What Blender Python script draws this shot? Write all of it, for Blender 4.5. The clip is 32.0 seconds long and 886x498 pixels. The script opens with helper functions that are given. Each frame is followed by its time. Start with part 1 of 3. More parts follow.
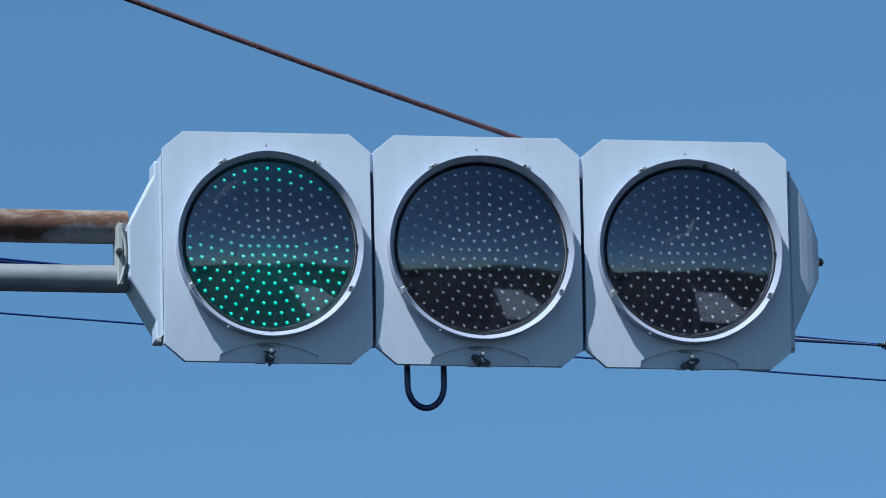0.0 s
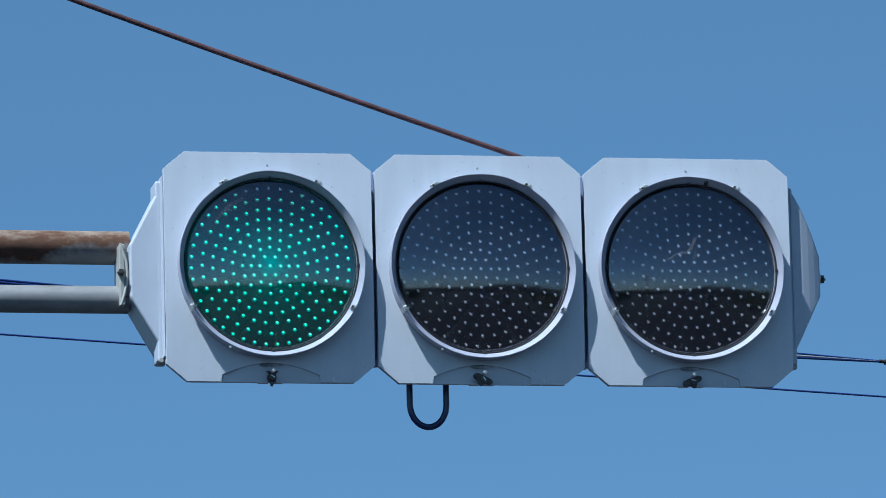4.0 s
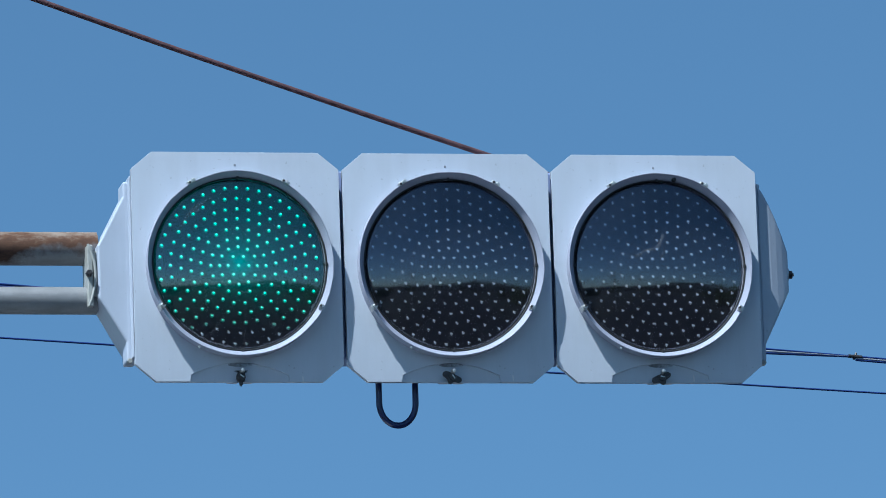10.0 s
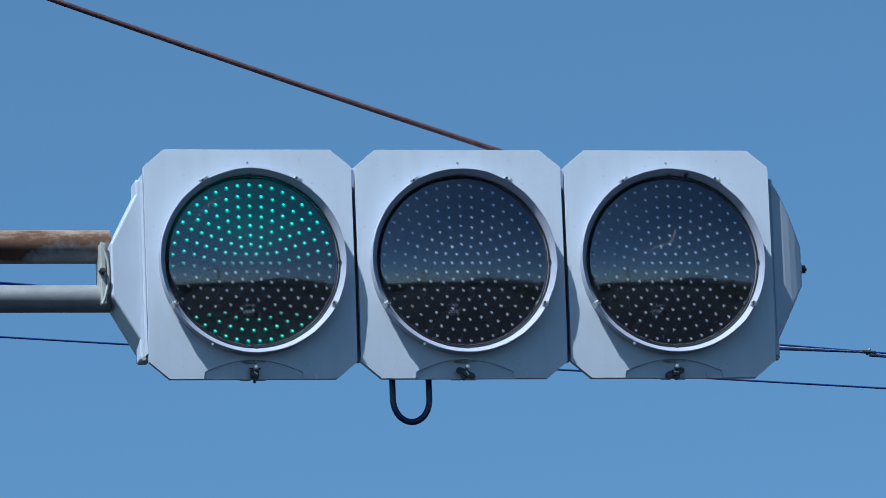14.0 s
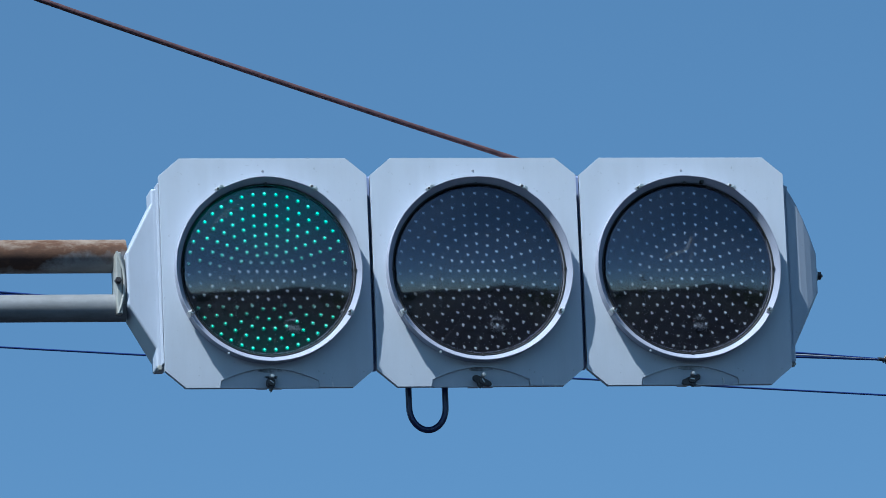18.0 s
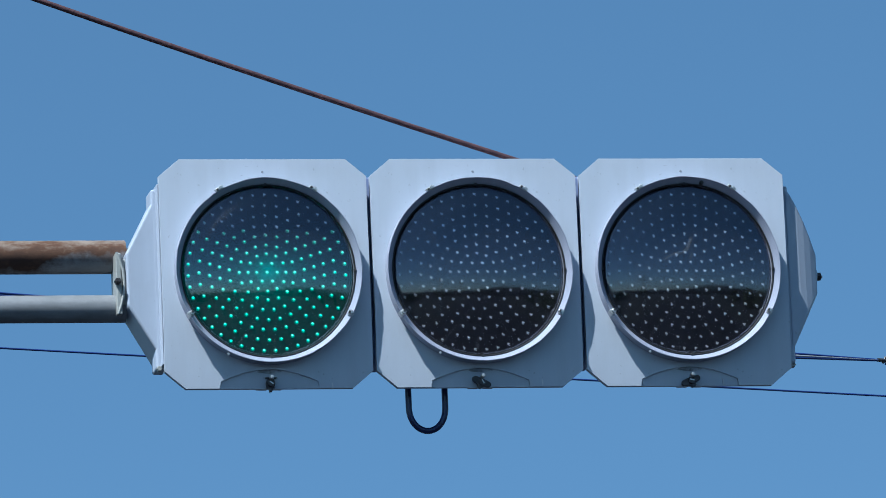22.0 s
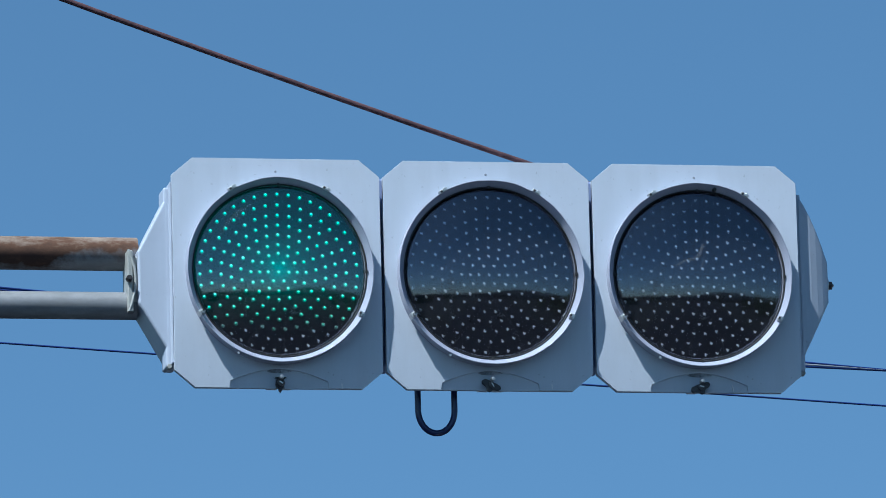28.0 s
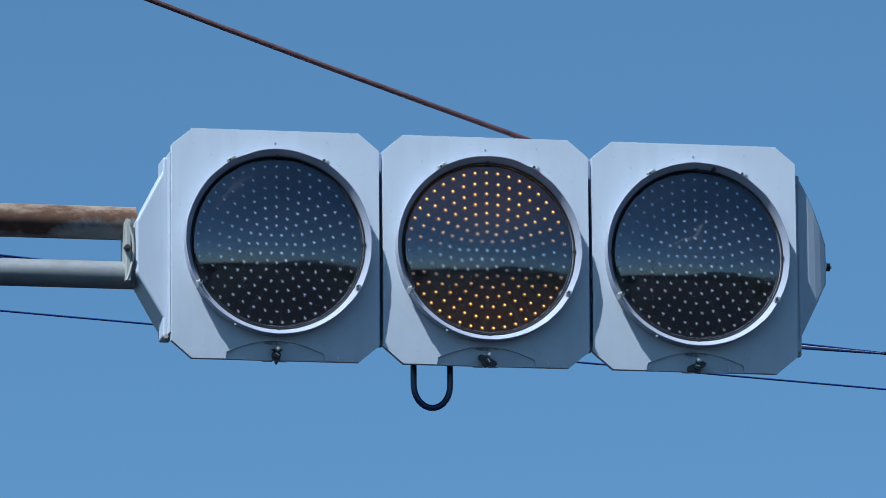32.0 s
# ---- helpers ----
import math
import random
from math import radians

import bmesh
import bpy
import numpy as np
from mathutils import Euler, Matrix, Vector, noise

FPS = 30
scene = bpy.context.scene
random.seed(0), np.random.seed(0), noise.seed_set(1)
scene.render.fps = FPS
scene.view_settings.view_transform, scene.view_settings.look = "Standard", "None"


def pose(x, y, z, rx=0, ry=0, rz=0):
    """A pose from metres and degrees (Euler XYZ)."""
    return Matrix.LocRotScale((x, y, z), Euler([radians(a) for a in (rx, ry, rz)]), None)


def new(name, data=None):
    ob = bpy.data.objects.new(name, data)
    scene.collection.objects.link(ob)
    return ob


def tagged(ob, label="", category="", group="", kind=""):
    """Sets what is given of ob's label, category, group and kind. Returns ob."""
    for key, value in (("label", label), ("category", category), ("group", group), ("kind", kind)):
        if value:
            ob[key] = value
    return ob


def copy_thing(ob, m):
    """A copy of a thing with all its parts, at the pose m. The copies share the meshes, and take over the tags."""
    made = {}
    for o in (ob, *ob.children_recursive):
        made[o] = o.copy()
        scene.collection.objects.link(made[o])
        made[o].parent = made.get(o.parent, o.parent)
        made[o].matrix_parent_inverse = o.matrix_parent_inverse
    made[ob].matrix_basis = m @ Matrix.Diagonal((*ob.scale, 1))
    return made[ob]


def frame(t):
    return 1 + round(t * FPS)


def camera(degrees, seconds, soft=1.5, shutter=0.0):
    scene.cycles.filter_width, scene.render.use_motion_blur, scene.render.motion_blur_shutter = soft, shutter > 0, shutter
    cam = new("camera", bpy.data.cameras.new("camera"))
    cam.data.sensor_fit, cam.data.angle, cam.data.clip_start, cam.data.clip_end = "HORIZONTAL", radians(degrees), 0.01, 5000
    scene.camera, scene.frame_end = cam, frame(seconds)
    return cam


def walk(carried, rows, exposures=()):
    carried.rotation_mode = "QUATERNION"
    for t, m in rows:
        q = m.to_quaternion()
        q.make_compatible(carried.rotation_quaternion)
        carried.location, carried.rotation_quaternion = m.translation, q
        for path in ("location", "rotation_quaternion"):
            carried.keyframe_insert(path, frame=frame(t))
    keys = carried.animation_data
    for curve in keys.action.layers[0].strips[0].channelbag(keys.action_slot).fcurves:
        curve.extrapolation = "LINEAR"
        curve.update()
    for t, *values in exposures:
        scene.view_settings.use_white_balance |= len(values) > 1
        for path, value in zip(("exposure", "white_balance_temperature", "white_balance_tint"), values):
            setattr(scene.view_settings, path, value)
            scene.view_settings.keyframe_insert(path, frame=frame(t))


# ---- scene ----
# ---- camera: a long lens held by hand on the roadside, looking up at the signal ----
EYE = (-2.7159, -13.7451, 1.6654)
cam = camera(6.1417, 32.0, soft=0.85)


def aim(pan, tilt, roll, sag):
    """The camera's pose at EYE, sunk by the tiring arms: pan clockwise from +y, tilt upwards, lean to its left, in degrees."""
    return pose(EYE[0], EYE[1], EYE[2] + sag, 90 + tilt, 0, -pan) @ pose(0, 0, 0, 0, 0, roll)


AIM = (
    (0.0, 10.9198, 14.9471, -1.8397, -0.0020),
    (0.5, 10.9067, 14.8975, -1.9865, -0.0019),
    (1.0, 10.9022, 15.0500, -2.0201, -0.0018),
    (1.5, 10.8868, 15.0976, -2.0830, -0.0018),
    (2.0, 10.8665, 15.1924, -2.1434, -0.0017),
    (2.5, 10.8622, 15.3311, -2.0516, -0.0016),
    (3.0, 10.9444, 15.1952, -2.1875, -0.0015),
    (3.5, 10.9037, 15.1087, -2.1359, -0.0014),
    (5.5, 10.9813, 14.9744, -2.2254, -0.0011),
    (6.0, 10.9425, 14.8249, -2.2535, -0.0010),
    (6.5, 10.9093, 14.8919, -2.3033, -0.0009),
    (7.0, 10.9154, 15.1290, -2.3883, -0.0008),
    (7.5, 10.9470, 15.0884, -2.4195, -0.0008),
    (8.0, 10.9931, 15.0392, -2.4209, -0.0007),
    (8.5, 11.0278, 15.0577, -2.4563, -0.0006),
    (9.0, 11.0131, 15.0679, -2.4817, -0.0005),
    (9.5, 11.0108, 15.0769, -2.5265, -0.0004),
    (10.0, 11.1419, 15.0514, -2.6367, -0.0003),
    (10.5, 11.2402, 14.9826, -2.7394, -0.0003),
    (11.0, 11.2922, 14.9798, -2.8192, -0.0002),
    (11.5, 11.3058, 15.0478, -2.9077, -0.0001),
    (12.0, 11.0909, 14.9758, -2.8017, 0.0000),
    (12.5, 11.0503, 14.9537, -2.8828, -0.0022),
    (13.0, 11.0367, 15.0625, -2.8893, -0.0045),
    (13.5, 11.0101, 15.0832, -2.9146, -0.0067),
    (14.0, 11.0477, 15.0632, -2.9011, -0.0090),
    (14.5, 11.0840, 15.0355, -2.9775, -0.0106),
    (16.5, 11.0226, 15.0256, -3.0420, -0.0170),
    (17.0, 11.0053, 15.0592, -3.1361, -0.0170),
    (17.5, 10.9611, 15.2095, -3.0533, -0.0170),
    (18.0, 10.9385, 15.1546, -3.1104, -0.0170),
    (18.5, 10.9028, 15.1082, -3.0852, -0.0170),
    (19.0, 10.8428, 15.0898, -3.1115, -0.0170),
    (19.5, 10.7238, 15.0356, -3.1177, -0.0170),
    (20.0, 10.7901, 14.9701, -3.1457, -0.0170),
    (20.5, 10.8553, 15.0178, -3.1942, -0.0170),
    (21.0, 10.8790, 15.0815, -3.1652, -0.0170),
    (21.5, 10.8989, 15.1186, -3.1592, -0.0170),
    (22.0, 10.9410, 15.1604, -3.1085, -0.0170),
    (22.5, 10.9820, 15.2004, -3.1724, -0.0170),
    (23.0, 11.0208, 15.2234, -3.1425, -0.0170),
    (23.5, 11.0375, 15.2261, -3.0223, -0.0170),
    (24.0, 11.0168, 15.1474, -2.9869, -0.0170),
    (24.5, 11.0219, 15.2127, -2.9369, -0.0170),
    (25.0, 11.0117, 15.2947, -2.8903, -0.0170),
    (25.5, 10.9548, 15.3237, -2.8294, -0.0170),
    (27.5, 10.8173, 15.2265, -2.1570, -0.0190),
    (28.0, 10.8564, 15.1905, -2.1242, -0.0193),
    (28.5, 10.9229, 15.1115, -1.9020, -0.0197),
    (29.0, 10.9815, 15.0127, -1.7865, -0.0200),
    (29.5, 10.9210, 14.9432, -1.6222, -0.0203),
    (30.0, 10.9161, 14.9455, -1.4850, -0.0207),
    (30.5, 10.9188, 14.9864, -1.4626, -0.0210),
    (31.0, 10.8698, 14.9981, -1.3684, -0.0213),
    (31.5, 10.8464, 15.0945, -1.2380, -0.0217),
    (32.0, 10.8639, 15.0260, -1.1156, -0.0220),
)
walk(cam, [(t, aim(*row)) for t, *row in AIM], exposures=[(0.0, 1.11, 5100, 3), (32.0, 1.11, 5100, 3)])

# ---- light: clear noon sky, high sun that grazes the signal's face from its upper left ----
SUN_WAY = Vector((0.450, 0.338, -0.827)).normalized()
sun = new("sun", bpy.data.lights.new("sun", "SUN"))
sun.data.energy, sun.data.angle, sun.data.color = 3.85, radians(0.53), (1.0, 0.92, 0.80)
sun.rotation_euler = SUN_WAY.to_track_quat("-Z", "Y").to_euler()
sun.location = (-8, -4, 20)
world = bpy.data.worlds.new("clear_sky")
scene.world = world
world.use_nodes = True
wn = world.node_tree.nodes
sky = wn.new("ShaderNodeTexSky")
sky.sky_type, sky.sun_disc = "NISHITA", False
sky.sun_elevation = math.asin(-SUN_WAY.z)
sky.sun_rotation = math.atan2(-SUN_WAY.x, -SUN_WAY.y)
sky.altitude, sky.air_density, sky.dust_density, sky.ozone_density = 2000, 0.7, 3.0, 0.0
wn["Background"].inputs["Strength"].default_value = 0.0583
tone = wn.new("ShaderNodeMix")
tone.data_type, tone.blend_type = "RGBA", "MULTIPLY"
tone.inputs[0].default_value = 1.0
tone.inputs[7].default_value = (0.91, 1.04, 0.94, 1)
world.node_tree.links.new(sky.outputs["Color"], tone.inputs[6])
world.node_tree.links.new(tone.outputs[2], wn["Background"].inputs["Color"])


# ---- materials ----
LEAN = 3.3  # degrees by which the signal's face tips towards the road
BOARD = 0.009  # depth of the LED boards behind the doors' plane
OX, OZ = 0.0020, 0.0015  # where the lenses sit on their doors
SINK = 0.0010
FORWARD = BOARD * math.cos(radians(LEAN)) - OZ * math.sin(radians(LEAN))


def material(name, colour, rough=0.5, metal=0.0, spec=0.5):
    m = bpy.data.materials.new(name)
    m.use_nodes = True
    b = m.node_tree.nodes["Principled BSDF"]
    b.inputs["Base Color"].default_value = (*colour, 1)
    b.inputs["Roughness"].default_value = rough
    b.inputs["Metallic"].default_value = metal
    b.inputs["Specular IOR Level"].default_value = spec
    return m


def node(m, kind, **values):
    n = m.node_tree.nodes.new(kind)
    for key, value in values.items():
        n.inputs[key].default_value = value
    return n


def join(m, a, b):
    m.node_tree.links.new(a, b)


def noise_of(m, scale, detail=4.0, rough=0.55, stretch=(1, 1, 1)):
    co = node(m, "ShaderNodeTexCoord")
    mp = node(m, "ShaderNodeMapping", Scale=stretch)
    n = node(m, "ShaderNodeTexNoise", Scale=scale, Detail=detail, Roughness=rough)
    join(m, co.outputs["Object"], mp.inputs["Vector"])
    join(m, mp.outputs["Vector"], n.inputs["Vector"])
    return n.outputs["Fac"]


def ramp(m, fac, stops):
    r = node(m, "ShaderNodeValToRGB")
    e = r.color_ramp.elements
    while len(e) < len(stops):
        e.new(0.5)
    for k, (place, c) in enumerate(stops):
        e[k].position = place
        e[k].color = (*c, 1) if isinstance(c, tuple) else (c, c, c, 1)
    join(m, fac, r.inputs["Fac"])
    return r.outputs["Color"]


def mix(m, fac, a, b, blend="MIX"):
    n = node(m, "ShaderNodeMix")
    n.data_type, n.blend_type = "RGBA", blend
    for value, slot in ((fac, 0), (a, 6), (b, 7)):
        if isinstance(value, (int, float)):
            n.inputs[slot].default_value = value
        elif isinstance(value, tuple):
            n.inputs[slot].default_value = (*value, 1)
        else:
            join(m, value, n.inputs[slot])
    return n.outputs[2]


def bump(m, height, strength, distance=0.001):
    b = node(m, "ShaderNodeBump", Strength=strength, Distance=distance)
    join(m, height, b.inputs["Height"])
    join(m, b.outputs["Normal"], m.node_tree.nodes["Principled BSDF"].inputs["Normal"])


def surface(m, key):
    return m.node_tree.nodes["Principled BSDF"].inputs[key]


def painted(name, colour, dirt, rough=0.42):
    """Weathered paint: streaks that run down, faint blotches, tiny specks."""
    m = material(name, colour, rough)
    streak = ramp(m, noise_of(m, 9, 5, 0.6, (4, 4, 0.5)), [(0.42, 0.0), (0.75, 1.0)])
    blotch = ramp(m, noise_of(m, 14, 6, 0.65), [(0.5, 0.0), (0.8, 1.0)])
    speck = ramp(m, noise_of(m, 150, 2, 0.5), [(0.71, 0.0), (0.76, 1.0)])
    c = mix(m, mix(m, 0.35, (0, 0, 0), streak), colour, dirt)
    c = mix(m, mix(m, 0.3, (0, 0, 0), blotch), c, dirt)
    c = mix(m, mix(m, 0.4, (0, 0, 0), speck), c, tuple(v * 0.5 for v in dirt))
    join(m, c, surface(m, "Base Color"))
    join(m, ramp(m, noise_of(m, 30, 5), [(0.3, rough - 0.1), (0.7, rough + 0.12)]), surface(m, "Roughness"))
    bump(m, noise_of(m, 220, 3), 0.12, 0.0004)
    return m


def clear_sheet(name, tint, haze, rough=0.015, shine=1.49, scatter=0.0):
    """Clear plastic: tinted see-through, Fresnel gloss, and a little dust on its face; both carry a painted blue sky
    sheen.
    """
    m = bpy.data.materials.new(name)
    m.use_nodes = True
    t = m.node_tree
    t.nodes.remove(t.nodes["Principled BSDF"])
    see = node(m, "ShaderNodeBsdfTransparent", Color=(*tint, 1))
    # gloss and dust coloured blue to imitate the mirrored sky
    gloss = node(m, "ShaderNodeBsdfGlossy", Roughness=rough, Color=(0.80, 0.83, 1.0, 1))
    dust_sheen = node(m, "ShaderNodeBsdfDiffuse", Color=(0.30, 0.41, 0.66, 1))
    milk = node(m, "ShaderNodeBsdfTranslucent", Color=(0.72, 0.86, 1.0, 1))
    veil = node(m, "ShaderNodeMixShader", Fac=scatter)
    fres = node(m, "ShaderNodeFresnel", IOR=shine)
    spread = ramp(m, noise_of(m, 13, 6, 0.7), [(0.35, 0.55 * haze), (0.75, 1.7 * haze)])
    body, both = node(m, "ShaderNodeMixShader"), node(m, "ShaderNodeMixShader")
    join(m, spread, body.inputs[0])
    join(m, see.outputs[0], veil.inputs[1])
    join(m, milk.outputs[0], veil.inputs[2])
    join(m, veil.outputs[0], body.inputs[1])
    join(m, dust_sheen.outputs[0], body.inputs[2])
    join(m, fres.outputs[0], both.inputs[0])
    join(m, body.outputs[0], both.inputs[1])
    join(m, gloss.outputs[0], both.inputs[2])
    join(m, both.outputs[0], t.nodes["Material Output"].inputs["Surface"])
    return m


def see_through(name, tint):
    m = bpy.data.materials.new(name)
    m.use_nodes = True
    m.node_tree.nodes.remove(m.node_tree.nodes["Principled BSDF"])
    join(m, node(m, "ShaderNodeBsdfTransparent", Color=(*tint, 1)).outputs[0], m.node_tree.nodes["Material Output"].inputs["Surface"])
    return m


def shine_of(m):
    """1 for a light row that stands fully forward, falling to 0 as it sinks towards its board by SINK."""
    info = node(m, "ShaderNodeObjectInfo")
    sp = node(m, "ShaderNodeSeparateXYZ")
    join(m, info.outputs["Location"], sp.inputs[0])
    fall = node(m, "ShaderNodeMapRange", **{"From Min": FORWARD, "From Max": FORWARD + SINK, "To Min": 1.0, "To Max": 0.0})
    join(m, sp.outputs["Y"], fall.inputs["Value"])
    return fall.outputs["Result"]


def glowing(name, colour, strength):
    m = material(name, (0.02, 0.02, 0.02), 0.4)
    surface(m, "Emission Color").default_value = (*colour, 1)
    power = node(m, "ShaderNodeMath")
    power.operation = "MULTIPLY"
    join(m, shine_of(m), power.inputs[0])
    power.inputs[1].default_value = strength
    join(m, power.outputs[0], surface(m, "Emission Strength"))
    return m


def painted_haze(name, colour, centre, rim):
    """Painted lens haze in emission: most at its middle, fading unevenly towards its rim."""
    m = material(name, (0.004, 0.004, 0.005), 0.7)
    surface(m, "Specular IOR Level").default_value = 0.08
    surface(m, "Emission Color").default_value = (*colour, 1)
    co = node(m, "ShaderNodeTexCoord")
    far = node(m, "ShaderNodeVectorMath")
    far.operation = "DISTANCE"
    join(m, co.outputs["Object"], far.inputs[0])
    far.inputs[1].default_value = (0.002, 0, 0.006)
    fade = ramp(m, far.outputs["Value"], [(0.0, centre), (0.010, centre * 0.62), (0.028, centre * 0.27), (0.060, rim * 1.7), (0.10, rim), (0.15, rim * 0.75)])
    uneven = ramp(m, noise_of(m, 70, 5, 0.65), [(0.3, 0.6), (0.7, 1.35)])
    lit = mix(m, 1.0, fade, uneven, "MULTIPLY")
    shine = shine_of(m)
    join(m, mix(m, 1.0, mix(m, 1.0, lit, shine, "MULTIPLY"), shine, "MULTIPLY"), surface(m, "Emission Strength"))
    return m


def galvanised(name, rusty):
    m = material(name, (0.40, 0.41, 0.41), 0.62, 0.35, 0.2)
    c = ramp(m, noise_of(m, 22, 6, 0.7, (0.6, 1, 1)), [(0.3, (0.165, 0.169, 0.178)), (0.7, (0.245, 0.25, 0.262))])
    c = mix(m, ramp(m, noise_of(m, 60, 4, 0.6, (0.15, 1, 1)), [(0.55, 0.0), (0.8, 0.4)]), c, (0.11, 0.105, 0.10))
    if rusty:
        co = node(m, "ShaderNodeTexCoord")
        sp = node(m, "ShaderNodeSeparateXYZ")
        join(m, co.outputs["Object"], sp.inputs[0])
        lift = node(m, "ShaderNodeMath")
        lift.operation = "MULTIPLY_ADD"
        join(m, sp.outputs["Z"], lift.inputs[0])
        lift.inputs[1].default_value = 10.0
        join(m, noise_of(m, 9, 6, 0.65, (0.8, 1, 1)), lift.inputs[2])
        old = node(m, "ShaderNodeMapRange", **{"From Min": 4.82, "From Max": 4.90, "To Min": 0.15, "To Max": 0.0})  # the older rust towards the pole
        join(m, sp.outputs["X"], old.inputs["Value"])
        deep = node(m, "ShaderNodeMath")
        join(m, lift.outputs[0], deep.inputs[0])
        join(m, old.outputs["Result"], deep.inputs[1])
        patch = ramp(m, deep.outputs[0], [(0.33, 0.0), (0.48, 1.0)])
        # rust tone: noise, paler towards the top of the pipe
        tone_by_height = node(m, "ShaderNodeMath")
        tone_by_height.operation = "MULTIPLY_ADD"
        join(m, sp.outputs["Z"], tone_by_height.inputs[0])
        tone_by_height.inputs[1].default_value = 8.0
        join(m, noise_of(m, 38, 6, 0.7, (0.5, 1, 1)), tone_by_height.inputs[2])
        tone = ramp(m, tone_by_height.outputs[0], [(0.34, (0.060, 0.037, 0.030)), (0.58, (0.115, 0.064, 0.042)), (0.80, (0.25, 0.20, 0.165))])
        c = mix(m, patch, c, tone)
        join(m, ramp(m, patch, [(0.0, 0.68), (1.0, 0.88)]), surface(m, "Roughness"))
    join(m, c, surface(m, "Base Color"))
    bump(m, noise_of(m, 130, 5), 0.25, 0.0006)
    return m


def mottled(name, low, high, scale, rough=0.9, relief=0.3, metal=0.0):
    m = material(name, high, rough, metal)
    c = ramp(m, noise_of(m, scale, 6, 0.65), [(0.3, low), (0.7, high)])
    c = mix(m, ramp(m, noise_of(m, scale * 0.13, 3), [(0.4, 0.0), (0.75, 0.45)]), c, tuple(v * 0.7 for v in low))
    join(m, c, surface(m, "Base Color"))
    bump(m, noise_of(m, scale * 3, 4), relief, 0.002)
    return m


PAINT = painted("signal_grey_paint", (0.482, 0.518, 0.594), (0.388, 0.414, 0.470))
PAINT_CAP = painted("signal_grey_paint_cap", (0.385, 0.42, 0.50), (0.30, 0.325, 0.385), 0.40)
BEZEL = painted("bezel_grey_paint", (0.29, 0.305, 0.385), (0.195, 0.20, 0.25), 0.5)
# Colour of the housing joints, and of the painted shade behind door edges
JOINT_SHADE_GREY = mottled("dark_joint_and_shade", (0.16, 0.20, 0.35), (0.24, 0.29, 0.47), 30, 0.7, 0.2)
SEAM = mottled("grimy_grey_seam", (0.19, 0.20, 0.23), (0.30, 0.31, 0.35), 30, 0.8, 0.2)
RUBBER = mottled("black_rubber", (0.010, 0.010, 0.011), (0.022, 0.022, 0.023), 40, 0.6, 0.2)
PLATE = mottled("dark_led_board", (0.0012, 0.0012, 0.0022), (0.0026, 0.0026, 0.0042), 25, 0.75, 0.15)
surface(PLATE, "Specular IOR Level").default_value = 0.08
COVER_BACK = see_through("clear_lens_back", (0.95, 0.95, 0.96))
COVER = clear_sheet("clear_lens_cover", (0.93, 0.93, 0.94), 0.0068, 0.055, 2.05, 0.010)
SILVER = mottled("bright_screw_metal", (0.45, 0.45, 0.44), (0.68, 0.68, 0.67), 90, 0.35, 0.2, 0.8)
# Bright metal for bits that imitate glints on the unlit LED domes
GLINT_BITS = material("silvered_led_glints", (0.95, 0.95, 0.95), 0.30, 0.35)
GLINT_BAR = material("pale_glint_bar", (0.95, 0.95, 0.95), 0.35, 1.0)
DARK_METAL = mottled("blackened_latch", (0.024, 0.022, 0.026), (0.085, 0.078, 0.078), 90, 0.45, 0.4, 0.35)
GREEN = glowing("green_led_light", (0.02, 1.0, 0.36), 0.85)
GREEN_CORE = glowing("green_led_core", (0.28, 1.0, 0.66), 3.0)
# The halo materials paint a dim glow round each lit chip
GREEN_HALO = glowing("green_led_halo", (0.0, 1.0, 0.60), 0.13)
AMBER = glowing("amber_led_light", (1.0, 0.43, 0.03), 1.1)
AMBER_CORE = glowing("amber_led_core", (1.0, 0.56, 0.07), 2.2)
AMBER_HALO = glowing("amber_led_halo", (1.0, 0.30, 0.05), 0.10)
# Emission standing in for LED light scattered inside the lenses
GREEN_GLOW = painted_haze("green_painted_haze", (0.0, 0.92, 0.66), 0.17, 0.0150)
AMBER_GLOW = painted_haze("amber_painted_haze", (1.0, 0.38, 0.05), 0.125, 0.0115)
PIPE = galvanised("galvanised_pipe", False)
PIPE_RUST = galvanised("rusty_pipe", True)
RUST_ROD = mottled("rusted_rod", (0.036, 0.013, 0.019), (0.090, 0.040, 0.046), 55, 0.85, 0.5)
BRACKET = mottled("bracket_zinc", (0.30, 0.30, 0.28), (0.42, 0.42, 0.395), 35, 0.5, 0.3, 0.2)
CABLE = mottled("black_cable_sheath", (0.007, 0.014, 0.066), (0.014, 0.025, 0.115), 50, 0.3, 0.2)
WIRE = mottled("weathered_wire", (0.008, 0.022, 0.115), (0.014, 0.036, 0.185), 50, 0.5, 0.2)
PALE_CABLE = mottled("pale_grey_cable", (0.26, 0.27, 0.31), (0.36, 0.37, 0.42), 50, 0.6, 0.2)
PALE_TONE = mottled("pale_mark_tone", (0.55, 0.55, 0.58), (0.68, 0.68, 0.71), 60, 0.6, 0.2)
SMEAR = material("dried_smear", (0.55, 0.55, 0.53), 0.9)
surface(SMEAR, "Alpha").default_value = 0.045
SMEAR_PALE = material("pale_scratch", (0.62, 0.64, 0.66), 0.9)
surface(SMEAR_PALE, "Alpha").default_value = 0.022
DARK_PATCH = material("brown_patch", (0.075, 0.062, 0.066), 0.9)
join(DARK_PATCH, ramp(DARK_PATCH, noise_of(DARK_PATCH, 45, 4, 0.6), [(0.35, 0.0), (0.7, 0.42)]), surface(DARK_PATCH, "Alpha"))
CONCRETE = mottled("pole_concrete", (0.30, 0.30, 0.28), (0.42, 0.41, 0.39), 6, 0.9)
